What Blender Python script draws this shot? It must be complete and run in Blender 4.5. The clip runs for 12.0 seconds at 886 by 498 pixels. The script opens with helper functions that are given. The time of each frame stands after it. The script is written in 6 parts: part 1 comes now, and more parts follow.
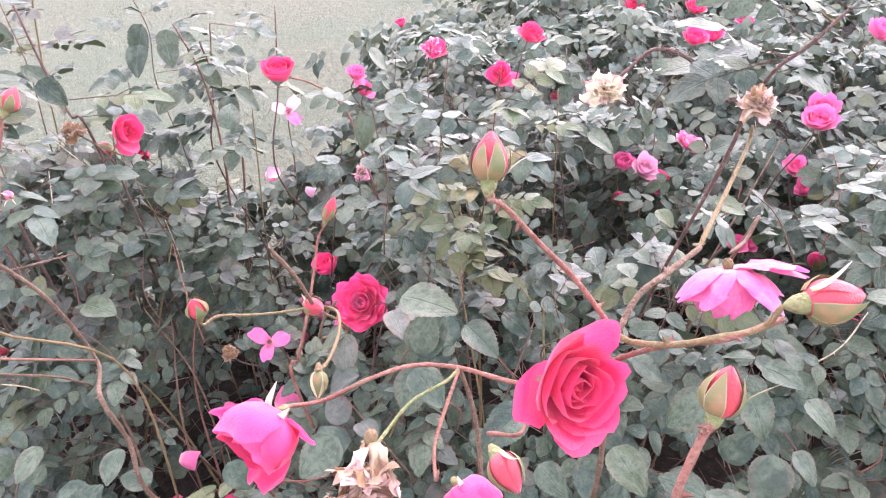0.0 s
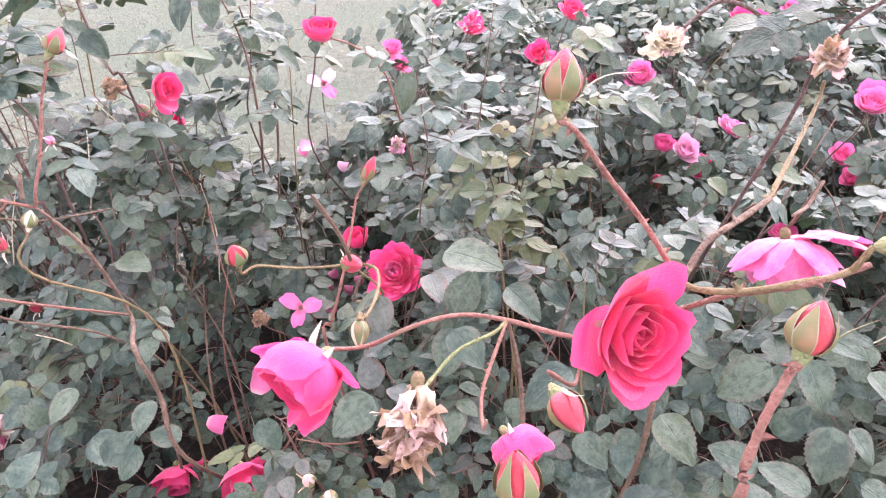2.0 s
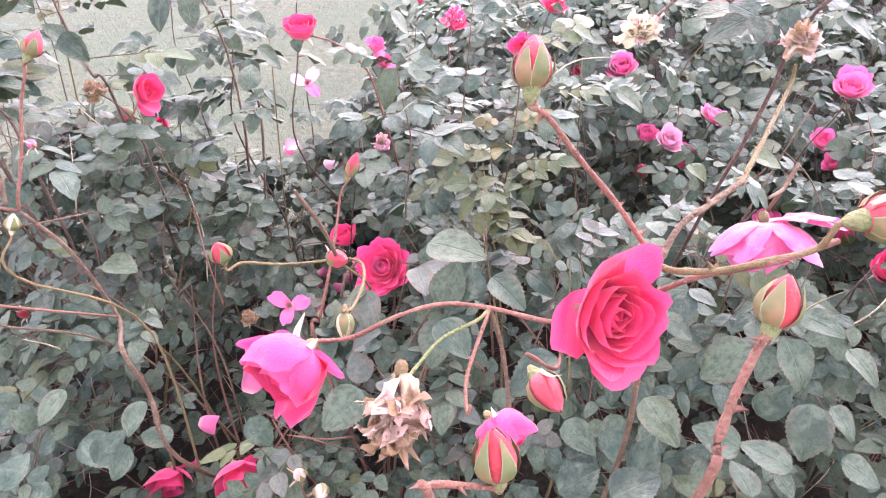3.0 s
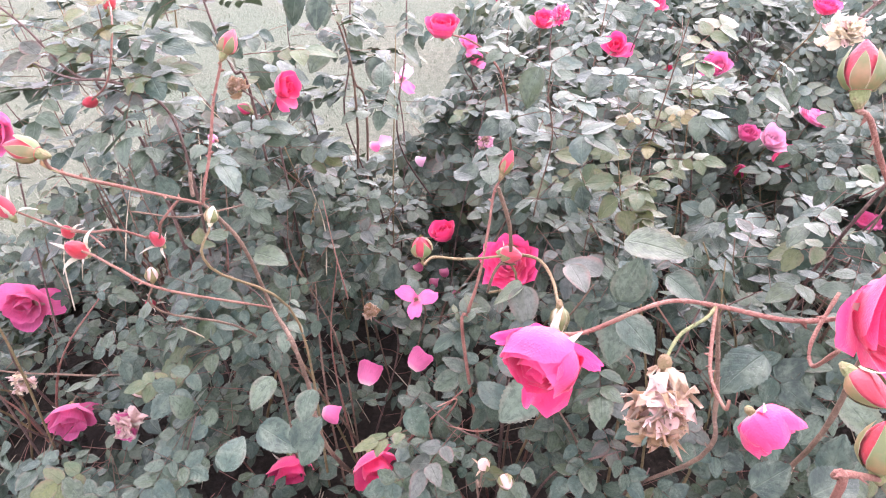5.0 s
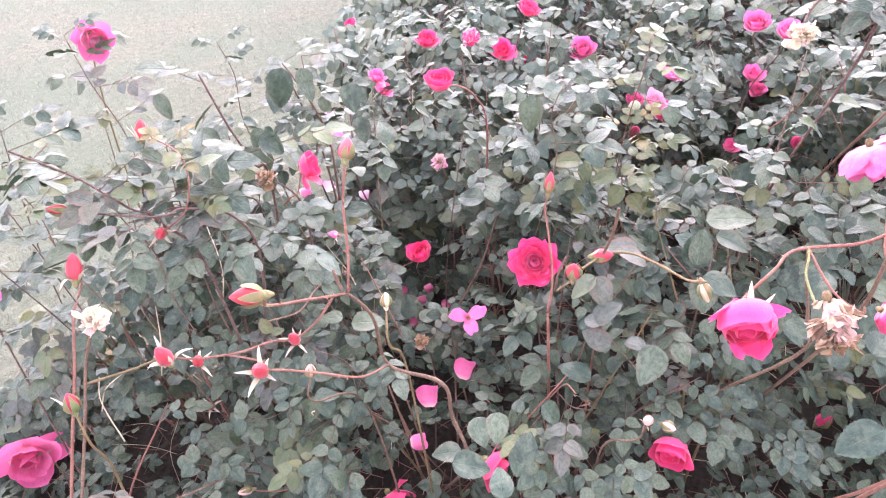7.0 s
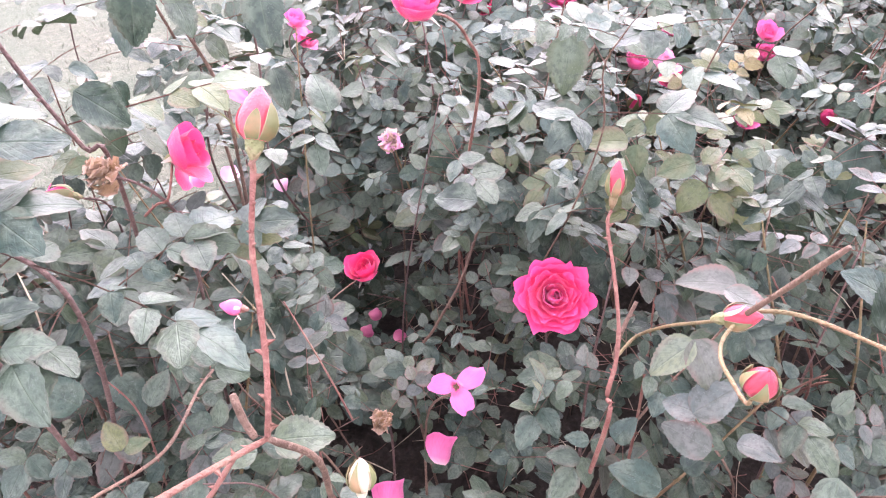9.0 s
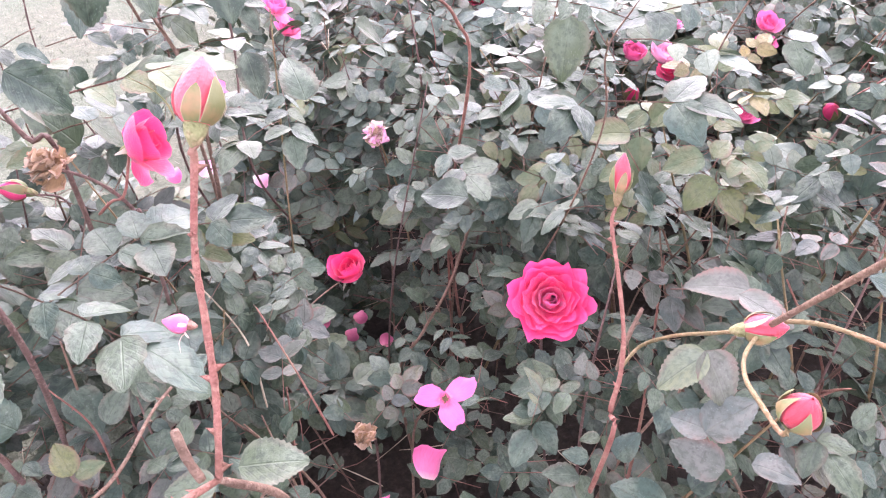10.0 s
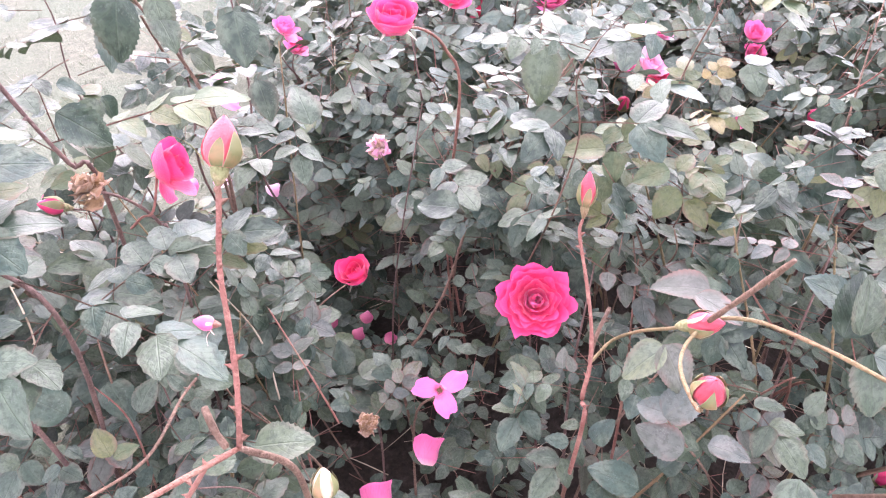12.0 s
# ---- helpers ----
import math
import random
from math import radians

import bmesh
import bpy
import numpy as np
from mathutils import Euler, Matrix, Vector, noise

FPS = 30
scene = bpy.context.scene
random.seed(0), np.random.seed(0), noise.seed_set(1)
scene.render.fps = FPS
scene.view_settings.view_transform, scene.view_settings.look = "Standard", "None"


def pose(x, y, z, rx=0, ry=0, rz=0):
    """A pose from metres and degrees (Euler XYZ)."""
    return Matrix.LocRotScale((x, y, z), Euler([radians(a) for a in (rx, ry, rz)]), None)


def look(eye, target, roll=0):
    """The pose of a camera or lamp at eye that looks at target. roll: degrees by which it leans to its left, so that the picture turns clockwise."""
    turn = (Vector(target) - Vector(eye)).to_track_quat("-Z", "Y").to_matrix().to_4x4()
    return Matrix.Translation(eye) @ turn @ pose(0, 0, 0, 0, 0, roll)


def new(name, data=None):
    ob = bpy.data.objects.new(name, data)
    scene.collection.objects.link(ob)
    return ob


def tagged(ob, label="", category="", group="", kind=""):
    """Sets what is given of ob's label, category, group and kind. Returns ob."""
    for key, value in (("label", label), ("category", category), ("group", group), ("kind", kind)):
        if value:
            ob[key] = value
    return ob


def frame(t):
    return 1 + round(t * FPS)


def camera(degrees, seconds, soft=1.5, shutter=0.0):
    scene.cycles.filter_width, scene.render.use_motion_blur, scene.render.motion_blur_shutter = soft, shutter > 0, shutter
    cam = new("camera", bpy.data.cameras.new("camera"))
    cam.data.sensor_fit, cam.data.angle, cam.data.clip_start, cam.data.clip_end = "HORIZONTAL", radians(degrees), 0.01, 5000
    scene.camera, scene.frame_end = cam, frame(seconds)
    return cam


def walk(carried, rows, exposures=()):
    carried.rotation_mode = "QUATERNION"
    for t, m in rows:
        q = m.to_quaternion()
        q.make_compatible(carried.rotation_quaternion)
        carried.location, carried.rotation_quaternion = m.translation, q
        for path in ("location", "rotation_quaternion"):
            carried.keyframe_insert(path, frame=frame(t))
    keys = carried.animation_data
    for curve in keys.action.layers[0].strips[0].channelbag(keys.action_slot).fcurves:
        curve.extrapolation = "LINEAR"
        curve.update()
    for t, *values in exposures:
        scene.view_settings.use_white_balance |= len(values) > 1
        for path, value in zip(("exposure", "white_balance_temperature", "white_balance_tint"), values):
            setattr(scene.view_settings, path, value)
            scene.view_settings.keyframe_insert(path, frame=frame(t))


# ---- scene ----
# the camera, held in a hand in front of the rose bed
cam = camera(68.2, 12.0, soft=1.15)
walk(cam, [
    (0.0, pose(0.0104, 0.0038, 1.2212, 55.87, 0.73, -0.05)),
    (0.5, pose(-0.0205, 0.0096, 1.2038, 55.28, 0.51, 0.55)),
    (1.0, pose(-0.0590, -0.0006, 1.1976, 55.51, 0.94, 0.85)),
    (1.5, pose(-0.0602, 0.0005, 1.1996, 55.92, 0.62, 0.82)),
    (2.0, pose(-0.0135, -0.0018, 1.1766, 55.39, 0.11, 2.66)),
    (2.5, pose(0.0381, -0.0038, 1.1782, 55.31, 0.58, 0.82)),
    (3.0, pose(-0.0050, -0.0099, 1.1746, 55.18, 0.98, 1.16)),
    (3.2, pose(-0.0359, -0.0116, 1.1758, 55.44, 1.51, 0.72)),
    (4.8, pose(-0.1510, -0.0239, 1.1782, 54.94, 0.86, 2.53)),
    (5.0, pose(-0.1807, -0.0289, 1.1859, 54.95, 1.34, 3.28)),
    (5.5, pose(-0.1985, -0.0427, 1.2134, 55.00, 3.26, 2.76)),
    (6.0, pose(-0.2126, -0.0757, 1.2417, 53.15, 7.06, -0.17)),
    (6.5, pose(-0.3439, -0.0665, 1.2707, 53.36, 5.07, -10.48)),
    (7.0, pose(-0.5606, -0.0536, 1.3434, 52.76, 5.99, -19.44)),
    (7.2, pose(-0.6069, -0.0502, 1.3779, 54.02, 6.31, -19.15)),
    (8.8, pose(-0.5286, 0.3566, 1.1444, 50.71, 2.51, -24.82)),
    (9.0, pose(-0.5118, 0.3710, 1.1215, 50.18, 1.97, -25.92)),
    (9.5, pose(-0.5029, 0.3971, 1.0966, 50.22, 2.01, -26.52)),
    (10.0, pose(-0.4884, 0.4150, 1.0856, 49.89, 1.46, -26.58)),
    (10.5, pose(-0.4772, 0.4201, 1.0830, 49.60, 1.40, -26.76)),
    (11.0, pose(-0.4752, 0.4203, 1.0808, 49.45, 1.24, -26.92)),
    (11.5, pose(-0.4869, 0.4079, 1.1033, 49.99, 1.57, -26.37)),
    (12.0, pose(-0.4907, 0.3542, 1.1416, 49.89, 2.53, -26.09)),
], exposures=[(0.0, 3.00, 6560, 32), (6.0, 3.16, 6560, 33), (7.0, 3.20, 6560, 34), (9.0, 3.40, 6540, 37), (12.0, 3.41, 6540, 37)])

# light: an overcast, misty morning; the sky gives nearly all of it
world = bpy.data.worlds.new("overcast_sky")
scene.world = world
world.use_nodes = True
wn, wl = world.node_tree.nodes, world.node_tree.links
sky = wn.new("ShaderNodeTexSky")
sky.sky_type, sky.sun_disc = "NISHITA", False
sky.sun_elevation, sky.sun_rotation = radians(47), radians(26)
sky.air_density, sky.dust_density, sky.ozone_density = 1.0, 1.0, 2.0
grey = wn.new("ShaderNodeHueSaturation")
grey.inputs["Saturation"].default_value = 0.3
wl.new(sky.outputs["Color"], grey.inputs["Color"])
wl.new(grey.outputs["Color"], wn["Background"].inputs["Color"])
wn["Background"].inputs["Strength"].default_value = 0.15
sun = new("sun", bpy.data.lights.new("sun", "SUN"))
sun.data.energy, sun.data.angle, sun.data.color = 0.6, radians(110), (1.0, 0.98, 0.95)
sun.matrix_world = look((1.3, 2.7, 3.2), (0, 0, 0))

R = random.Random(7)


# ---- materials ----
class Mat:
    """A principled material and short ways to add nodes to it."""

    def __init__(self, name, rough=0.5, spec=0.5):
        self.m = bpy.data.materials.new(name)
        self.m.use_nodes = True
        self.t = self.m.node_tree
        self.b = self.t.nodes["Principled BSDF"]
        self.b.inputs["Roughness"].default_value = rough
        self.b.inputs["Specular IOR Level"].default_value = spec

    def n(self, kind, **inputs):
        node = self.t.nodes.new("ShaderNode" + kind)
        for k, v in inputs.items():
            self.put(v, node.inputs[k.replace("_", " ")])
        return node

    def put(self, v, socket):
        if hasattr(v, "is_linked"):
            self.t.links.new(v, socket)
        else:
            socket.default_value = v

    def math(self, op, a, b=0.0, clamp=False):
        node = self.t.nodes.new("ShaderNodeMath")
        node.operation, node.use_clamp = op, clamp
        self.put(a, node.inputs[0])
        self.put(b, node.inputs[1])
        return node.outputs[0]

    def mix(self, fac, a, b, how="MIX"):
        node = self.t.nodes.new("ShaderNodeMix")
        node.data_type, node.blend_type = "RGBA", how
        self.put(fac, node.inputs[0])
        self.put(a, node.inputs[6])
        self.put(b, node.inputs[7])
        return node.outputs[2]

    def ramp(self, fac, *stops):
        node = self.t.nodes.new("ShaderNodeValToRGB")
        e = node.color_ramp.elements
        while len(e) < len(stops):
            e.new(0.5)
        for k, (p, c) in zip(e, stops):
            k.position, k.color = p, (*c, 1)
        self.put(fac, node.inputs[0])
        return node.outputs[0]

    def noise(self, scale, detail=3.0, rough=0.55, coords="Object"):
        tex = self.t.nodes.new("ShaderNodeTexNoise")
        tex.inputs["Scale"].default_value, tex.inputs["Detail"].default_value, tex.inputs["Roughness"].default_value = scale, detail, rough
        self.t.links.new(self.n("TexCoord").outputs[coords], tex.inputs["Vector"])
        return tex.outputs[0]

    def chance(self):
        """One number for each piece."""
        a = self.n("ObjectInfo").outputs["Random"]
        b = self.n("NewGeometry").outputs["Random Per Island"]
        return self.math("FRACT", self.math("ADD", a, b))

    def step(self, v, lo, hi):
        node = self.t.nodes.new("ShaderNodeMapRange")
        self.put(v, node.inputs[0])
        node.inputs[1].default_value, node.inputs[2].default_value = lo, hi
        return node.outputs[0]

    def bump(self, height, strength=0.4, distance=0.002):
        node = self.n("Bump", Height=height, Strength=strength, Distance=distance)
        self.t.links.new(node.outputs[0], self.b.inputs["Normal"])

    def col(self, c):
        self.put(c, self.b.inputs["Base Color"])

    def thin(self, colour, share):
        """Lets some light through, as a leaf or petal does."""
        tr = self.t.nodes.new("ShaderNodeBsdfTranslucent")
        self.put(colour, tr.inputs["Color"])
        mixer = self.t.nodes.new("ShaderNodeMixShader")
        mixer.inputs[0].default_value = share
        self.t.links.new(self.b.outputs[0], mixer.inputs[1])
        self.t.links.new(tr.outputs[0], mixer.inputs[2])
        self.t.links.new(mixer.outputs[0], self.t.nodes["Material Output"].inputs["Surface"])


def C(*v):
    return (*v, 1.0)


def leaf_material(name, dark, mid, pale, rough=0.42, wear=0.3, gloss=0.5):
    """A dull rose leaf: green that shifts from leaf to leaf, soft mottling, a pale midrib, faint side veins and worn, reddish rims."""
    m = Mat(name, rough, gloss)
    r = m.chance()
    between = tuple(0.5 * a + 0.5 * b for a, b in zip(mid, pale))
    olive = (mid[0] * 1.35, mid[1] * 1.12, mid[2] * 0.8)
    teal = (mid[0] * 0.8, mid[1] * 0.95, mid[2] * 1.15)
    base = m.ramp(r, (0.0, dark), (0.22, teal), (0.42, mid), (0.6, olive), (0.78, between), (0.9, mid), (1.0, dark))
    uv = m.t.nodes.new("ShaderNodeSeparateXYZ")
    m.t.links.new(m.n("TexCoord").outputs["UV"], uv.inputs[0])
    u, v = uv.outputs[0], uv.outputs[1]          # along the leaflet; 0 to 1 across it
    side = m.math("ABSOLUTE", m.math("SUBTRACT", v, 0.5))
    rib = m.step(side, 0.03, 0.0)
    wave = m.math("SINE", m.math("MULTIPLY", m.math("SUBTRACT", u, m.math("MULTIPLY", side, 0.75)), 44.0))
    vein = m.math("MAXIMUM", rib, m.math("MULTIPLY", m.step(wave, 0.6, 1.0), 0.2))
    spot = m.t.nodes.new("ShaderNodeCombineXYZ")
    for k, q in enumerate((m.math("MULTIPLY", u, 1.3), v, m.math("MULTIPLY", r, 57.0))):
        m.put(q, spot.inputs[k])

    def mottle(scale, detail=3.0, rough_=0.6):
        tex = m.n("TexNoise", Vector=spot.outputs[0])
        tex.inputs["Scale"].default_value, tex.inputs["Detail"].default_value, tex.inputs["Roughness"].default_value = scale, detail, rough_
        return tex.outputs[0]

    soft, fine = mottle(1.7, 2), mottle(7, 4, 0.65)
    col = m.mix(m.math("MULTIPLY", m.step(soft, 0.40, 0.64), 0.70), base, C(*pale))
    col = m.mix(m.math("MULTIPLY", m.step(fine, 0.54, 0.36), 0.65), col, C(*[c * 0.75 for c in dark]))
    col = m.mix(m.math("MULTIPLY", vein, 0.15), col, C(pale[0] * 1.3, pale[1] * 1.35, pale[2] * 1.1))
    rim = m.math("MULTIPLY", m.step(side, 0.30, 0.5), m.step(m.math("ADD", soft, m.math("MULTIPLY", r, 0.3)), 0.58, 0.8))
    col = m.mix(m.math("MULTIPLY", rim, wear), col, C(0.13, 0.065, 0.05))
    dust = m.math("MULTIPLY", m.step(mottle(24, 3), 0.56, 0.7), m.step(mottle(2.3, 2), 0.46, 0.64))
    col = m.mix(m.math("MULTIPLY", dust, 0.22), col, C(0.34, 0.38, 0.34))
    m.col(col)
    m.put(m.math("ADD", m.math("MULTIPLY", dust, 0.15), m.math("ADD", m.math("MULTIPLY", fine, 0.24), rough - 0.12)), m.b.inputs["Roughness"])
    m.bump(m.math("ADD", m.math("MULTIPLY", vein, -0.35), m.math("ADD", m.math("MULTIPLY", fine, 0.5), m.math("MULTIPLY", soft, 1.6))), 0.7, 0.002)
    m.thin(m.mix(0.5, base, C(0.08, 0.13, 0.04)), 0.09)
    return m.m


LEAF = leaf_material("rose_leaf_green", (0.012, 0.026, 0.017), (0.034, 0.060, 0.038), (0.090, 0.122, 0.084), 0.46, gloss=0.38)
LEAF_YOUNG = leaf_material("rose_leaf_young", (0.058, 0.084, 0.038), (0.078, 0.104, 0.046), (0.115, 0.122, 0.064), 0.50, 0.7, 0.35)
LEAF_OLD = leaf_material("rose_leaf_purplish", (0.040, 0.048, 0.036), (0.058, 0.072, 0.053), (0.105, 0.112, 0.094), 0.46, 0.9, 0.45)
# paler grey-green copy of LEAF; haze and stronger far light are put into its colour
LEAF_PALE = leaf_material("rose_leaf_greyish_hazed", (0.062, 0.090, 0.063), (0.088, 0.117, 0.086), (0.116, 0.146, 0.110), 0.56, 0.5, 0.30)
LEAF_YELLOW = leaf_material("rose_leaf_yellowing", (0.10, 0.095, 0.042), (0.145, 0.128, 0.052), (0.20, 0.165, 0.08), 0.50, 0.8, 0.35)


def petal_material(name, inner, outer, base, vein=0.25, fade=0.0):
    m = Mat(name, 0.5, 0.35)
    m.b.inputs["Sheen Weight"].default_value = 0.25
    r = m.chance()
    uv = m.t.nodes.new("ShaderNodeSeparateXYZ")
    m.t.links.new(m.n("TexCoord").outputs["UV"], uv.inputs[0])
    u, v = uv.outputs[0], uv.outputs[1]
    col = m.mix(m.step(u, 0.25, 1.0), C(*inner), C(*outer))
    col = m.mix(m.step(u, 0.22, 0.0), col, C(*base))
    streak = m.n("TexNoise", Scale=26.0, Detail=3.0)
    stretch = m.n("Mapping", Scale=(0.16, 1.0, 1.0))
    m.t.links.new(m.n("TexCoord").outputs["UV"], stretch.inputs["Vector"])
    m.t.links.new(stretch.outputs[0], streak.inputs["Vector"])
    col = m.mix(m.math("MULTIPLY", m.step(streak.outputs[0], 0.45, 0.75), vein), col, C(*[min(1.0, c * 0.45) for c in outer]))
    if fade:
        col = m.mix(m.math("MULTIPLY", m.step(m.noise(60, 3), 0.45, 0.7), fade), col, C(0.74, 0.36, 0.50))
    col = m.mix(m.math("MULTIPLY", r, 0.22), col, C(*[c * 0.62 for c in outer]))
    col = m.mix(m.math("MULTIPLY", m.step(u, 0.86, 1.0), 0.32), col, C(0.28 + 0.72 * outer[0], 0.12 + 0.8 * outer[1], 0.17 + 0.8 * outer[2]))
    m.col(col)
    drops = m.t.nodes.new("ShaderNodeTexVoronoi")
    drops.inputs["Scale"].default_value = 420
    m.t.links.new(m.n("TexCoord").outputs["Object"], drops.inputs["Vector"])
    m.bump(m.math("ADD", m.step(drops.outputs["Distance"], 0.55, 0.1), m.math("MULTIPLY", streak.outputs[0], 0.7)), 0.35, 0.0007)
    m.thin(col, 0.34)
    return m.m


P_RED = petal_material("petal_crimson_pink", (0.84, 0.10, 0.28), (0.76, 0.034, 0.135), (0.85, 0.45, 0.38), 0.18)
P_HOT = petal_material("petal_hot_pink", (0.86, 0.085, 0.26), (0.84, 0.05, 0.20), (0.85, 0.45, 0.45), 0.18)
P_DEEP = petal_material("petal_deep_red", (0.62, 0.07, 0.085), (0.52, 0.035, 0.055), (0.7, 0.25, 0.2))
P_CORAL = petal_material("petal_coral_red", (0.60, 0.085, 0.115), (0.52, 0.045, 0.075), (0.75, 0.42, 0.30), 0.3)
P_BLUSH = petal_material("petal_blush_red", (0.72, 0.13, 0.16), (0.66, 0.07, 0.10), (0.66, 0.34, 0.26), 0.35)
P_PINK = petal_material("petal_rose_pink", (0.82, 0.20, 0.38), (0.78, 0.13, 0.33), (0.80, 0.50, 0.50), 0.3)
P_FADED = petal_material("petal_faded_pink", (0.80, 0.20, 0.40), (0.74, 0.10, 0.30), (0.74, 0.4, 0.44), 0.45, 0.5)
P_PALE = petal_material("petal_pale_pink", (0.82, 0.46, 0.58), (0.80, 0.36, 0.52), (0.80, 0.66, 0.62), 0.2)
P_BUFF = petal_material("petal_dried_buff", (0.50, 0.36, 0.25), (0.42, 0.28, 0.18), (0.28, 0.17, 0.09), 0.6)
P_TAN = petal_material("petal_dried_pinkish", (0.70, 0.48, 0.42), (0.66, 0.45, 0.40), (0.55, 0.40, 0.25), 0.35)
P_BROWN = petal_material("petal_dead_brown", (0.34, 0.21, 0.11), (0.30, 0.18, 0.09), (0.2, 0.12, 0.06), 0.5)
P_CREAM = petal_material("petal_dried_cream", (0.74, 0.64, 0.46), (0.70, 0.60, 0.42), (0.5, 0.42, 0.25), 0.3)
P_SOIL = petal_material("petal_fallen_dull", (0.48, 0.11, 0.20), (0.42, 0.08, 0.17), (0.4, 0.15, 0.15), 0.4)


def stem_material(name, a, b, c):
    """Bark of a rose stem: colour patches along it, dull specks and a rough, fibrous skin."""
    m = Mat(name, 0.68, 0.3)
    r = m.chance()
    col = m.ramp(m.noise(22, 3), (0.3, a), (0.55, b), (0.75, c))
    col = m.mix(m.math("MULTIPLY", m.step(m.noise(70, 4, 0.7), 0.46, 0.64), 0.45), col, C(*[v * 0.5 for v in b]))
    col = m.mix(m.math("MULTIPLY", m.step(m.noise(240, 3), 0.52, 0.7), 0.4), col, C(*[min(1.0, v * 1.5 + 0.05) for v in c]))
    col = m.mix(m.math("MULTIPLY", r, 0.25), col, C(*c))
    m.col(col)
    m.bump(m.math("ADD", m.noise(90, 3), m.noise(330, 4)), 1.0, 0.003)
    return m.m


S_RED = stem_material("stem_reddish", (0.18, 0.062, 0.050), (0.235, 0.10, 0.078), (0.20, 0.12, 0.08))
S_BROWN = stem_material("stem_brown", (0.085, 0.05, 0.036), (0.14, 0.085, 0.06), (0.19, 0.12, 0.08))
S_DARK = stem_material("stem_dark", (0.07, 0.042, 0.038), (0.11, 0.065, 0.055), (0.16, 0.10, 0.08))
S_OLIVE = stem_material("stem_olive", (0.12, 0.105, 0.05), (0.18, 0.135, 0.065), (0.20, 0.105, 0.06))
S_GREEN = stem_material("stem_green", (0.12, 0.15, 0.06), (0.18, 0.20, 0.085), (0.26, 0.17, 0.10))
S_STRAW = stem_material("straw_dry", (0.35, 0.28, 0.19), (0.48, 0.40, 0.28), (0.55, 0.48, 0.36))


def sepal_material():
    m = Mat("sepal_green_white", 0.55, 0.4)
    uv = m.t.nodes.new("ShaderNodeSeparateXYZ")
    m.t.links.new(m.n("TexCoord").outputs["UV"], uv.inputs[0])
    side = m.math("ABSOLUTE", m.math("SUBTRACT", uv.outputs[1], 0.5))
    col = m.ramp(m.chance(), (0.0, (0.095, 0.135, 0.05)), (0.5, (0.15, 0.125, 0.055)), (1.0, (0.085, 0.125, 0.046)))
    col = m.mix(m.step(side, 0.43, 0.49), col, C(0.30, 0.27, 0.18))
    col = m.mix(m.math("MULTIPLY", m.step(m.noise(90, 3), 0.45, 0.7), 0.4), col, C(0.42, 0.16, 0.10))
    m.col(col)
    m.bump(m.noise(300, 3), 0.4, 0.0006)
    m.thin(col, 0.1)
    return m.m


SEPAL = sepal_material()
SEPAL_WHITE = petal_material("sepal_whitish", (0.46, 0.42, 0.31), (0.50, 0.45, 0.37), (0.32, 0.30, 0.13), 0.2)


def ground_material():
    m = Mat("lawn_sparse", 0.9, 0.2)
    big, fine = m.noise(0.9, 4), m.noise(22, 5, 0.7)
    col = m.ramp(fine, (0.28, (0.078, 0.086, 0.060)), (0.5, (0.126, 0.134, 0.095)), (0.72, (0.19, 0.188, 0.138)))
    col = m.mix(m.math("MULTIPLY", m.step(big, 0.38, 0.6), 0.75), col, C(0.098, 0.130, 0.088))
    m.col(m.mix(m.math("MULTIPLY", m.step(m.noise(95, 3), 0.5, 0.72), 0.45), col, C(0.23, 0.23, 0.19)))
    m.bump(m.math("ADD", fine, m.noise(140, 3)), 0.9, 0.02)
    return m.m


def soil_material():
    m = Mat("bed_soil", 0.95, 0.2)
    a, b = m.noise(9, 5), m.noise(60, 5, 0.7)
    col = m.ramp(b, (0.3, (0.014, 0.011, 0.009)), (0.55, (0.032, 0.025, 0.02)), (0.78, (0.075, 0.06, 0.047)))
    m.col(m.mix(m.math("MULTIPLY", m.step(a, 0.4, 0.7), 0.5), col, C(0.025, 0.021, 0.019)))
    m.bump(m.math("ADD", a, b), 1.0, 0.02)
    return m.m


def blade_material():
    m = Mat("grass_blade", 0.6, 0.4)
    m.col(m.ramp(m.chance(), (0.0, (0.11, 0.14, 0.088)), (0.4, (0.155, 0.18, 0.122)), (0.7, (0.20, 0.205, 0.155)), (1.0, (0.26, 0.25, 0.205))))
    return m.m


LAWN, SOIL, BLADE = ground_material(), soil_material(), blade_material()


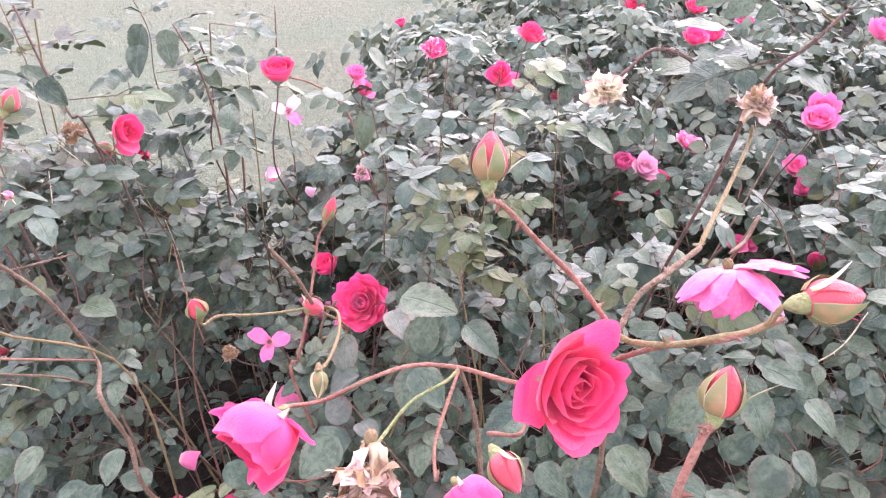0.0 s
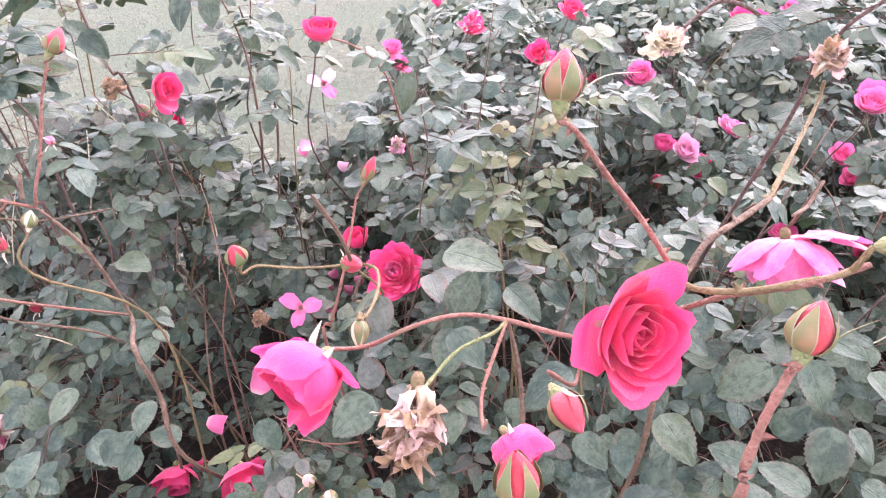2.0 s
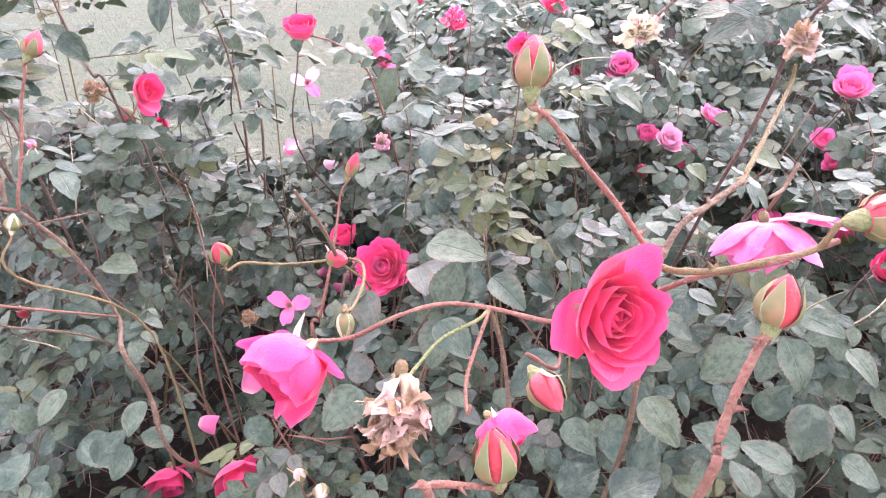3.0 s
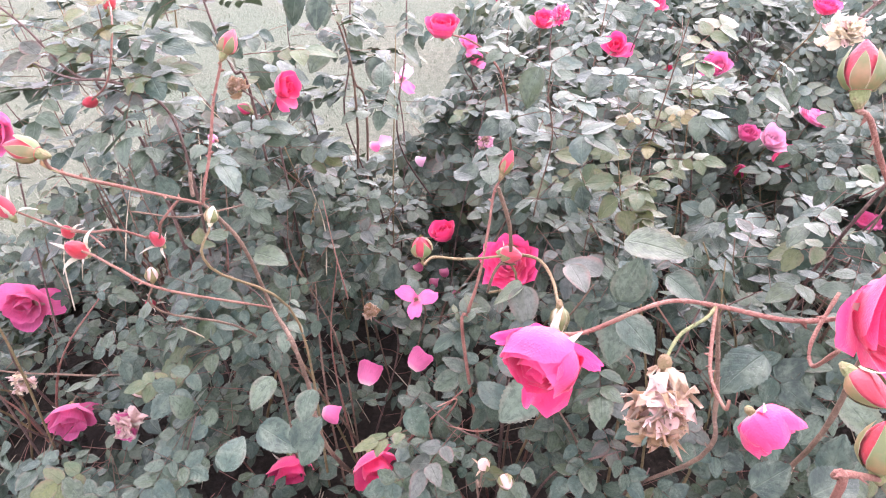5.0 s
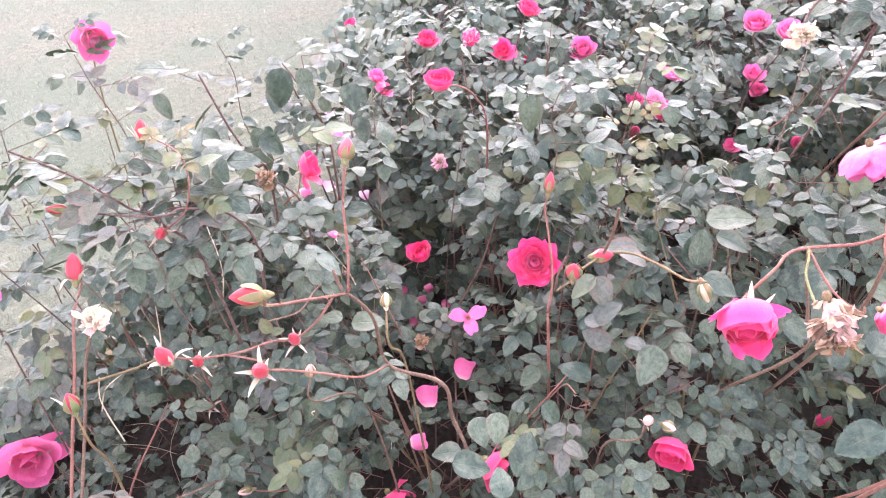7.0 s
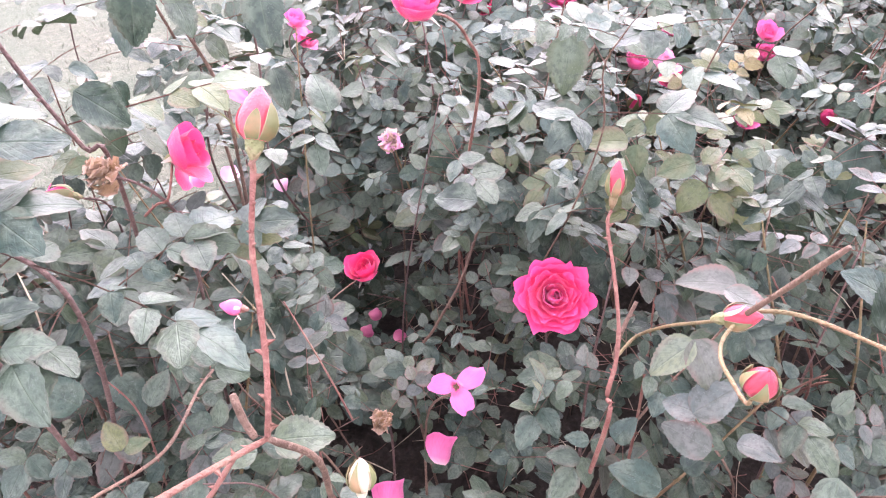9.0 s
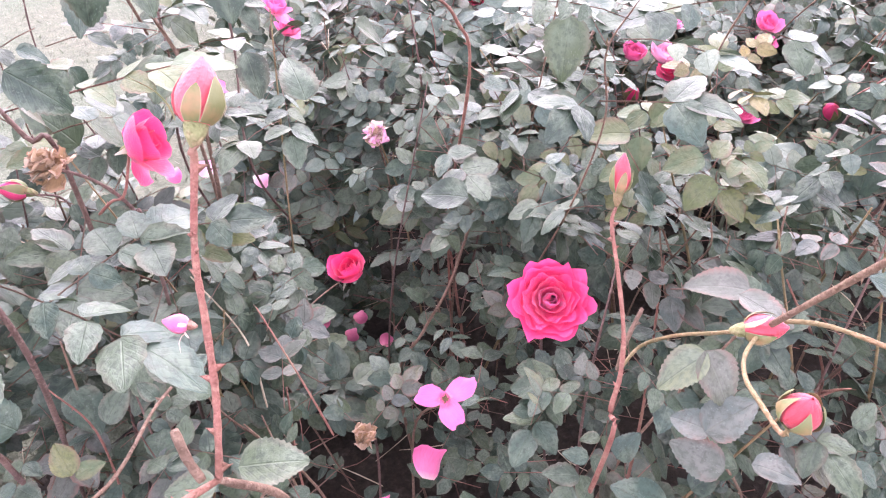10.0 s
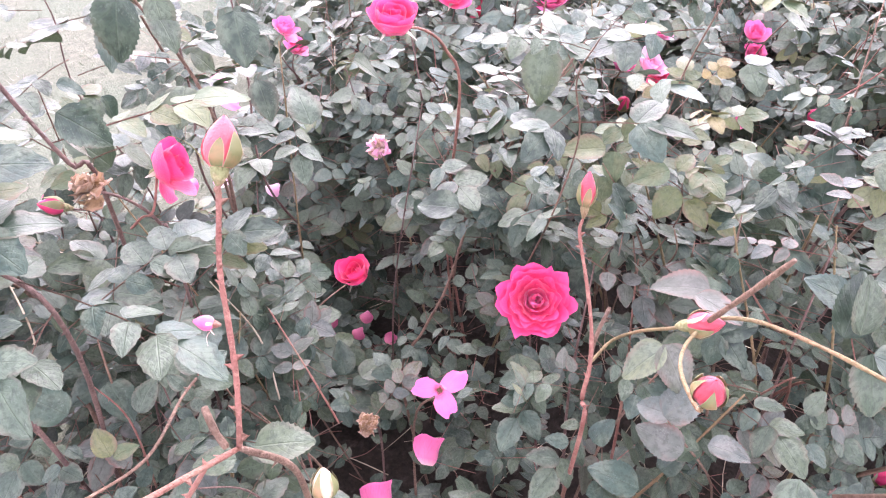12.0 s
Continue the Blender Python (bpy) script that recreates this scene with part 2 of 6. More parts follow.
# ---- mesh helpers ----
class Shape:
    """Collects verts, faces, UVs and material slots, to be made into one mesh."""

    def __init__(self):
        self.v, self.f, self.uv, self.mi, self.n = [], [], [], [], 0

    def add(self, verts, faces, uv, slot=0, m=None):
        """verts (n, 3) array, faces (k, 4) array, uv (n, 2) array."""
        verts = np.asarray(verts, float)
        if m is not None:
            a = np.array(m)
            verts = verts @ a[:3, :3].T + a[:3, 3]
        self.v.append(verts)
        self.f.append(np.asarray(faces) + self.n)
        self.uv.append(np.asarray(uv, float))
        self.mi.append(np.full(len(faces), slot))
        self.n += len(verts)

    def mesh(self, name, *materials):
        v, f, uv, mi = np.concatenate(self.v), np.concatenate(self.f), np.concatenate(self.uv), np.concatenate(self.mi)
        me = bpy.data.meshes.new(name)
        me.vertices.add(len(v))
        me.vertices.foreach_set("co", v.astype(np.float32).ravel())
        me.loops.add(4 * len(f))
        me.loops.foreach_set("vertex_index", f.astype(np.int32).ravel())
        me.polygons.add(len(f))
        me.polygons.foreach_set("loop_start", np.arange(0, 4 * len(f), 4, dtype=np.int32))
        me.update(calc_edges=True)
        me.polygons.foreach_set("use_smooth", np.ones(len(f), bool))
        me.polygons.foreach_set("material_index", mi.astype(np.int32))
        layer = me.uv_layers.new(name="UVMap")
        layer.data.foreach_set("uv", uv[f.ravel()].astype(np.float32).ravel())
        for mat in materials:
            me.materials.append(mat)
        me.validate()
        return me


def grid_faces(rows, cols, closed=False):
    """Quads over a grid of points, rows by cols; closed joins the last column to the first."""
    f = []
    for i in range(rows - 1):
        for j in range(cols if closed else cols - 1):
            k = (j + 1) % cols
            f.append((i * cols + j, i * cols + k, (i + 1) * cols + k, (i + 1) * cols + j))
    return np.array(f)


def part(name, me, parent, m=None, label=""):
    """Links a mesh as one object under a thing or a part."""
    ob = new(name, me)
    ob.parent = parent
    if m is not None:
        ob.matrix_basis = m
    return tagged(ob, label)


def smooth_path(points, steps=6):
    """A Catmull-Rom curve through points."""
    p = [Vector(q) for q in points]
    p = [p[0] * 2 - p[1]] + p + [p[-1] * 2 - p[-2]]
    out = []
    for a, b, c, d in zip(p, p[1:], p[2:], p[3:]):
        for k in range(steps):
            t = k / steps
            out.append(0.5 * (2 * b + (c - a) * t + (2 * a - 5 * b + 4 * c - d) * t * t + (3 * b - a - 3 * c + d) * t ** 3))
    return out + [p[-2]]


def tube(shape, path, r0, r1, sides=7, slot=0, rough=0.12):
    """A tapered round stem along a path, with swollen, uneven places."""
    n = len(path)
    ref = Vector((0.31, 0.87, 0.38))
    rows = []
    for i, p in enumerate(path):
        d = (path[min(i + 1, n - 1)] - path[max(i - 1, 0)]).normalized()
        a = d.cross(ref).normalized()
        b = d.cross(a)
        r = (r0 + (r1 - r0) * i / (n - 1)) * (1 + rough * R.uniform(-1, 1))
        if i in (0, n - 1):
            r *= 0.8
        for j in range(sides):
            w = 2 * math.pi * j / sides
            rows.append(p + r * (a * math.cos(w) + b * math.sin(w)))
    rows += [path[0]] * sides + [path[-1]] * sides
    f = grid_faces(n, sides, True)
    caps = [(n * sides + j, n * sides + (j + 1) % sides, (j + 1) % sides, j) for j in range(sides)]
    e, o = (n - 1) * sides, (n + 1) * sides
    caps += [(e + j, e + (j + 1) % sides, o + (j + 1) % sides, o + j) for j in range(sides)]
    uv = [(i // sides / n, i % sides / sides) for i in range(len(rows))]
    shape.add([tuple(v) for v in rows], np.concatenate([f, np.array(caps)]), uv, slot)


def thorn(shape, at, out, along, size, slot=0):
    side = out.cross(along).normalized()
    tip = at + out * size - along * size * 0.35
    ring = [at + along * size * 0.45, at + side * size * 0.16, at - along * size * 0.45, at - side * size * 0.16]
    verts = [tuple(v) for v in ring + [tip, tip, tip, tip]]
    shape.add(verts, [(j, (j + 1) % 4, 4 + (j + 1) % 4, 4 + j) for j in range(4)], [(0, 0.5)] * 8, slot)


# ---- leaves ----
def leaflet(shape, m, length, width, fold=0.25, droop=0.2, rows=9, cols=5, slot=0, teeth=0.055, wavy=0.035):
    """One toothed rose leaflet: base at the origin, tip along +y, upper side +z."""
    v, uv = [], []
    ph, amp = R.uniform(0, 6), wavy * R.uniform(0.3, 1.3)
    for i in range(rows):
        s = i / (rows - 1)
        half = 0.5 * width * 2.40 * s ** 0.50 * (1 - s) ** 0.85 if 0 < s < 1 else 0.0004
        half *= 1 + (teeth if i % 2 else -teeth * 0.7) * (0.85 if rows > 9 else 1.0)
        for j in range(cols):
            c = 2 * j / (cols - 1) - 1
            x = half * c
            z = fold * abs(x) - droop * length * (s - 0.15) ** 2 + amp * length * 0.5 * math.sin(7 * s + ph + 2 * c) * abs(c)
            v.append((x, s * length + (0.02 * length * abs(c) if i % 2 else 0), z))
            uv.append((s, 0.5 + 0.5 * c))
    shape.add(v, grid_faces(rows, cols), uv, slot, m)


def compound(shape, m, size, pairs=2, rows=9, cols=5, stem=True):
    """A rose leaf: a leaf stalk with pairs of leaflets and one at its end; base at the origin, along +y."""
    total = size * (0.85 + 0.60 * pairs)
    bend = R.uniform(-0.5, 0.15)

    def at(s):
        return Vector((0, s * total, bend * total * s * s * 0.5))

    if stem:
        s0 = Shape()
        n = 3 if rows > 7 else 2
        tube(s0, [at(k / n) for k in range(n + 1)], size * 0.020, size * 0.013, 3, 1)
        shape.add(s0.v[0], s0.f[0], s0.uv[0], 1, m)
    tilt = math.degrees(math.atan(bend))
    leaflet(shape, m @ Matrix.Translation(at(1)) @ pose(0, 0, 0, tilt + R.uniform(-12, 8), R.uniform(-12, 12), R.uniform(-8, 8)), size * R.uniform(0.95, 1.1), size * R.uniform(0.62, 0.76), R.uniform(0.02, 0.26), R.uniform(0.03, 0.28), rows, cols)
    for k in range(pairs):
        s = 0.90 - 0.62 * k / max(1, pairs)
        for side in (-1, 1):
            f = (0.92 - 0.16 * k) * R.uniform(0.85, 1.1)
            turn = pose(0, 0, 0, tilt * 0.6 + R.uniform(-14, 10), side * R.uniform(-8, 22), -side * R.uniform(52, 74))
            leaflet(shape, m @ Matrix.Translation(at(s + R.uniform(-0.02, 0.02))) @ turn, size * f, size * f * R.uniform(0.62, 0.76), R.uniform(0.02, 0.26), R.uniform(0.03, 0.25), rows, cols)


def leaf_meshes(name, mat, stalk, count, pairs=(2, 2, 2, 3, 1)):
    out = []
    for k in range(count):
        s = Shape()
        compound(s, Matrix(), 1.0, pairs[k % len(pairs)], 11, 3)
        out.append(s.mesh(name, mat, stalk))
    return out


S_STALK = stem_material("leaf_stalk", (0.10, 0.07, 0.045), (0.17, 0.10, 0.068), (0.22, 0.11, 0.085))
LEAVES = {"green": leaf_meshes("leaf", LEAF, S_STALK, 10), "young": leaf_meshes("leaf", LEAF_YOUNG, S_RED, 4),
          "old": leaf_meshes("leaf", LEAF_OLD, S_RED, 4), "pale": leaf_meshes("leaf", LEAF_PALE, S_STALK, 4), "yellow": leaf_meshes("leaf", LEAF_YELLOW, S_RED, 3)}
SINGLE = {}
for kind, mat in (("pale", LEAF_PALE), ("green", LEAF), ("young", LEAF_YOUNG), ("old", LEAF_OLD), ("yellow", LEAF_YELLOW)):
    SINGLE[kind] = []
    for k in range(4):
        s = Shape()
        leaflet(s, Matrix(), 1.0, R.uniform(0.66, 0.78), R.uniform(0.08, 0.3), R.uniform(0.1, 0.35), 25, 5)
        SINGLE[kind].append(s.mesh("leaf", mat))


def frame_of(base, along, up):
    """A pose at base with +y along and +z as near to up as it can be."""
    y = Vector(along).normalized()
    x = y.cross(Vector(up)).normalized()
    z = x.cross(y)
    return Matrix.Translation(base) @ Matrix((x, y, z)).transposed().to_4x4()


# ---- bushes: every stem, leaf and flower hangs on the bush that it grows from ----
BUSHES, CANES, STALKS = [], [], []


def bush(x, y, label):
    ob = tagged(new("rose_bush"), label, "rose bush", "rose bushes in the bed")
    ob.location = (x, y, 0)
    BUSHES.append(ob)
    return ob


def owner(p):
    return min(BUSHES, key=lambda b: (b.location.x - p[0]) ** 2 + (b.location.y - p[1]) ** 2)


def local(b, m):
    return Matrix.Translation(-b.location) @ m


def cane(points, r0, r1, mat, thorns=8, b=None, name="cane", label="", leaves=0, size=0.034, first=0.0, last=0.7):
    """A stem through points, thick end first, with thorns."""
    b = b or owner(points[0])
    off = b.location
    path = smooth_path([Vector(p) - off for p in points])
    s = Shape()
    tube(s, path, r0 * 0.56, r1 * 0.56, 7)
    CANES.extend(p + off for p in path)
    for _ in range(thorns):
        k = R.randrange(1, len(path) - 1)
        d = (path[k + 1] - path[k - 1]).normalized()
        out = d.cross(Vector((R.uniform(-1, 1), R.uniform(-1, 1), R.uniform(-1, 1)))).normalized()
        r = r0 + (r1 - r0) * k / len(path)
        thorn(s, path[k] + out * r * 0.5, out, d, R.uniform(0.9, 1.9) * min(r, 0.0034))
    for k in range(leaves):
        q = path[int((first + (last - first) * (k + R.random()) / leaves) * (len(path) - 1))] + off
        w = 2.4 * k + R.uniform(-0.5, 0.5)
        along = Vector((math.cos(w), math.sin(w), R.uniform(-0.3, 0.5)))
        if in_the_clear(q + along * size, size * 0.4):
            leaf(q, q + along, size * R.uniform(0.75, 1.15), R.choices(("green", "old", "young"), (8, 1, 1))[0], (R.gauss(0, 0.3), R.gauss(-0.2, 0.3), 1), b=b)
    return part(name, s.mesh(name, mat), b, None, label)


def leaf(base, tip, size, kind="green", up=(0, -0.35, 1), pick=None, b=None):
    """A compound leaf from its foot towards its tip; size is the length of the leaflet at its end."""
    b = b or owner(base)
    ms = LEAVES[kind]
    m = frame_of(base, Vector(tip) - Vector(base), up) @ Matrix.Diagonal((size, size, size, 1))
    return part("leaf", ms[R.randrange(len(ms)) if pick is None else pick % len(ms)], b, local(b, m))


def blade(base, tip, kind="green", up=(0, -0.35, 1)):
    """A single leaflet from foot to tip."""
    b = owner(base)
    d = Vector(tip) - Vector(base)
    if not in_the_clear(Vector(base) + d * 0.5, d.length * 0.2):
        return None
    m = frame_of(base, d, up) @ Matrix.Diagonal((d.length, d.length, d.length, 1))
    return part("leaf", R.choice(SINGLE[kind]), b, local(b, m))


# ---- flowers ----
HEADS = []
# points along the camera's way, so that leaves are thinned to fit its view
CAMERA_SPOTS = (Vector((0.0, 0.0, 1.2)), Vector((-0.5, 0.0, 1.3)), Vector((-0.5, 0.37, 1.12)))


def in_the_clear(p, size):
    """Keeps leaves off the lines from each flower to the camera and upwards."""
    for h, r in HEADS:
        d = p - h
        if d.length > 1.7:
            continue
        for stand in CAMERA_SPOTS + (h + Vector((0, -0.15, 1)),):
            way = (stand - h).normalized()
            q = max(-0.02, min(1.7, d.dot(way)))
            if (d - way * q).length < size + r:
                return False
    return True


def petal(length, width, r0, a0, a1, curl, rng, ruffle=0.04, notch=0.03, rows=11, cols=9, crumple=0.0):
    """A petal as a piece of a bowl about the z axis: it leaves the axis at radius r0, leans out by a0 degrees at its foot and a1 at its
    upper part, and its rim rolls out by curl degrees."""
    v, uv = [], []
    r, z = r0, 0.0
    ph = rng.uniform(0, 6)
    prof = []
    for i in range(rows):
        s = math.sin(math.pi / 2 * i / (rows - 1))
        prof.append((r, z, s))
        ang = radians(a0 + (a1 - a0) * s + curl * max(0, s - 0.68) / 0.32)
        ahead = math.sin(math.pi / 2 * min(1, (i + 1) / (rows - 1))) - s
        r, z = max(0.001, r + length * ahead * math.sin(ang)), z + length * ahead * math.cos(ang)
    pr, pz = [q[0] for q in prof], [q[1] for q in prof]
    steps = [q[2] for q in prof]
    for s in steps:
        for j in range(cols):
            c = 2 * j / (cols - 1) - 1
            t = s * (1 - 0.24 * abs(c) ** 3.2 - notch * (1 - abs(c)) ** 3)
            r, z = float(np.interp(t, steps, pr)), float(np.interp(t, steps, pz))
            half = 0.5 * width * min(1, 0.30 + 0.95 * s ** 0.75)
            rr = max(r, width * 0.36)
            w = half * c / rr
            wob = ruffle * length * s * s * math.sin(4.4 * c + ph) + ruffle * 0.3 * length * s ** 4 * math.sin(11 * c + 2 * ph) + crumple * length * s * (noise.noise((c * 1.6 + ph, s * 2 + ph, ph * 3)) + 0.35 * noise.noise((c * 4 + ph, s * 5, ph * 5)))
            v.append(((rr + wob) * math.cos(w) - (rr - r), rr * math.sin(w) + wob * 0.3, z + wob * 0.6))
            uv.append((s, 0.5 + 0.5 * c))
    return np.array(v), grid_faces(rows, cols), np.array(uv)


# rows of petals: how many, length, width, foot radius, lean at foot, lean above, roll of the rim
KINDS = {
    "half": ((3, 0.60, 0.66, 0.02, 24, -14, 0), (3, 0.72, 0.9, 0.04, 40, -16, 10), (3, 0.84, 1.15, 0.06, 54, -12, 25), (4, 0.96, 1.3, 0.08, 68, -6, 45), (3, 1.04, 1.45, 0.09, 80, 8, 75)),
    "hero": ((3, 0.50, 0.55, 0.02, 16, -12, 0), (3, 0.60, 0.75, 0.04, 28, -14, 6), (3, 0.70, 0.95, 0.06, 42, -16, 14), (3, 0.80, 1.15, 0.08, 54, -10, 26), (3, 0.92, 1.3, 0.09, 66, 6, 30)),
    "open": ((4, 0.40, 0.55, 0.02, 30, -50, 0), (5, 0.46, 0.60, 0.06, 42, -34, 0), (6, 0.54, 0.62, 0.10, 52, -14, 8), (7, 0.64, 0.68, 0.13, 60, 2, 14), (7, 0.74, 0.90, 0.15, 66, 14, 20), (7, 0.84, 1.08, 0.16, 74, 30, 22), (7, 0.94, 1.30, 0.16, 82, 48, 16)),
    "cup": ((3, 0.68, 0.75, 0.03, 26, -18, 0), (3, 0.84, 1.05, 0.06, 46, -20, 12), (4, 0.98, 1.3, 0.08, 64, -20, 25), (3, 1.05, 1.4, 0.09, 72, -6, 45)),
    "globe": ((3, 0.70, 0.75, 0.03, 24, -16, 0), (3, 0.86, 1.05, 0.06, 52, -36, 4), (4, 1.0, 1.35, 0.08, 74, -50, 8), (4, 1.12, 1.5, 0.10, 90, -60, 16)),
    "loose": ((3, 0.66, 0.8, 0.04, 26, -16, 10), (3, 0.86, 1.1, 0.07, 54, -10, 30), (3, 0.98, 1.25, 0.08, 78, 4, 50), (1, 0.95, 1.0, 0.08, 100, 105, 10)),
    "tight": ((3, 0.86, 0.7, 0.02, 18, -14, 0), (3, 0.93, 0.9, 0.05, 28, -16, 0), (3, 0.98, 1.0, 0.07, 36, -16, 10)),
    "dried": ((6, 0.36, 0.36, 0.03, 15, 20, 40, 0.3), (9, 0.42, 0.42, 0.08, 40, 40, 60, 0.16), (9, 0.5, 0.46, 0.1, 65, 50, 70, 0.04), (6, 0.5, 0.5, 0.08, 90, 90, 50, 0)),
    "limp": ((7, 0.26, 0.26, 0.04, 40, 60, 80, 0.95), (9, 0.28, 0.28, 0.10, 62, 70, 90, 0.82), (10, 0.30, 0.30, 0.14, 66, 70, 90, 0.66), (10, 0.34, 0.32, 0.16, 66, 60, 80, 0.48), (8, 0.40, 0.34, 0.14, 60, 50, 60, 0.28), (6, 0.44, 0.32, 0.09, 56, 40, 60, 0.05)),
    "spent": ((3, 1.0, 0.74, 0.06, 50, 96, 20), (3, 0.3, 0.3, 0.04, 30, 40, 40)),
}


def rose(at, facing, size, kind, mat, label, name="rose_bloom", sepals=3, sepal_lean=110, sepal_mat=None, hip=S_GREEN, seed=0, ruffle=0.05, turn=0.0, b=None, crumple=0.06, clear=0.62, heart=None, outer=(), white_sepals=()):
    """A rose flower with its middle at `at`, opening towards facing; size is the length of its outer petals."""
    rng = random.Random(seed + 31)
    HEADS.append((Vector(at), size * clear))
    b = b or owner(at)
    z = Vector(facing).normalized()
    x = z.cross(Vector((0.3, 0.9, 0.2))).normalized()
    rot = Matrix((x, z.cross(x), z)).transposed().to_4x4()
    foot = Vector(at) - z * size * (0.4 if kind in ("half", "cup", "globe", "tight", "loose", "limp") else 0.12)
    STALKS.append((foot - z * size * 0.2, z, b, size))
    m = local(b, Matrix.Translation(foot) @ rot @ pose(0, 0, 0, 0, 0, turn))
    # the hip, or calyx cup, below the petals
    s = Shape()
    hr = size * (0.105 if kind != "tight" else 0.16)
    prof = [Vector((0, 0, -size * k)) for k in (0.22, 0.18, 0.12, 0.06, 0.0, -0.05)]
    rad = [0.35, 0.75, 1.0, 0.98, 0.8, 0.3]
    rows = [(hr * q * math.cos(w * math.pi / 4), hr * q * math.sin(w * math.pi / 4), p.z) for p, q in zip(prof, rad) for w in range(8)]
    s.add(rows, grid_faces(6, 8, True), [(0.5, 0.5)] * 48)
    if kind in ("dried", "limp", "spent"):
        for _ in range(26):
            w, l = rng.uniform(0, 6.28), size * rng.uniform(0.16, 0.3)
            d = Vector((math.cos(w) * rng.uniform(0, 1), math.sin(w) * rng.uniform(0, 1), 1.1)).normalized()
            tube(s, [Vector((0, 0, 0)), d * l * 0.6, d * l], size * 0.014, size * 0.02, 4, 1)
    head = part(name, s.mesh(name, hip, P_BROWN), b, m, label)
    wild = kind in ("dried", "limp")
    for li, (count, ln, wd, r0, a0, a1, curl, *rise) in enumerate(KINDS[kind]):
        for k in range(count):
            j = 0.25 if wild else 0.07
            va, fa, ua = petal(size * ln * rng.uniform(1 - j, 1 + j * 0.5), size * wd * rng.uniform(1 - j, 1 + j), size * r0,
                               a0 + rng.uniform(-1, 1) * (16 if wild or kind == "spent" else 5), a1 + rng.uniform(-1, 1) * (25 if wild or kind == "spent" else 6), curl * rng.uniform(0.3, 1.4) + (rng.uniform(-60, 50) if wild else 0),
                               rng, ruffle * (2 if wild else 1) * (0.25 + 0.25 * li), rows=11, cols=9, crumple=0.5 if wild else 0.22 if kind == "spent" else crumple)
            if wild:
                off = rng.uniform(0, 50)
                for q in range(len(va)):
                    w3 = Vector(va[q]) / size
                    va[q] += size * 0.22 * (0.3 + ua[q][0]) * np.array(noise.noise_vector(w3 * 3.5 + Vector((off, 0, 0)))) + size * 0.08 * ua[q][0] * np.array(noise.noise_vector(w3 * 9 + Vector((0, off, 0))))
            sh = Shape()
            spin = 360 / count * (k + rng.uniform(-0.12, 0.12)) + li * 137.5 * 0.5
            loose = 22 if wild else 0
            sh.add(va, fa, ua, 0, pose(0, 0, size * (sum(rise) + loose * rng.uniform(-0.005, 0.005)), loose * rng.uniform(-1, 1), loose * rng.uniform(-1, 1), spin))
            pm = heart if heart and li < (2 if wild else 3) and rng.random() < 0.8 else mat if not isinstance(mat, tuple) else rng.choice(mat)
            part("petal", sh.mesh("petal", pm), head)
    for way, ln, wd, a0, a1, curl in outer:      # single outer petals, towards the given ways of the world
        d = rot.to_3x3().transposed() @ Vector(way)
        va, fa, ua = petal(size * ln, size * wd, size * 0.1, a0, a1, curl, rng, ruffle * 0.6, rows=13, cols=11, crumple=crumple)
        sh = Shape()
        sh.add(va, fa, ua, 0, pose(0, 0, 0, 0, 0, math.degrees(math.atan2(d.y, d.x)) - turn))
        part("petal", sh.mesh("petal", mat if not isinstance(mat, tuple) else mat[0]), head)
    for way, lean in white_sepals:
        d = rot.to_3x3().transposed() @ Vector(way)
        sepal(head, size * 0.75, hr * 0.8, lean, math.degrees(math.atan2(d.y, d.x)) - turn, SEPAL_WHITE, rng)
    for k in range(sepals):
        sepal(head, size * rng.uniform(0.5, 0.75), hr * 0.8, sepal_lean + rng.uniform(-25, 25), 360 / sepals * k + rng.uniform(-20, 20) + 40, sepal_mat or SEPAL_WHITE, rng)
    return head


def sepal(head, length, r0, lean, spin, mat, rng, base_z=0.0, width=0.34, hug=None):
    """A pointed sepal; with hug it follows the bud's side first."""
    v, uv, rows, cols = [], [], 9, 5
    r, z = r0, base_z
    for i in range(rows):
        s = i / (rows - 1)
        half = 0.5 * width * length * (1 - s) ** 0.8 * min(1, 0.55 + 2 * s) + 0.0003
        for j in range(cols):
            c = 2 * j / (cols - 1) - 1
            v.append((r - half * abs(c) ** 2 * 0.35, half * c, z))
            uv.append((s, 0.5 + 0.5 * c))
        ang = radians(hug(s) if hug else lean * min(1, 0.35 + s))
        r, z = r + length / (rows - 1) * math.sin(ang), z + length / (rows - 1) * math.cos(ang)
    sh = Shape()
    sh.add(v, grid_faces(rows, cols), uv, 0, pose(0, 0, 0, 0, 0, spin))
    part("sepal", sh.mesh("sepal", mat), head)


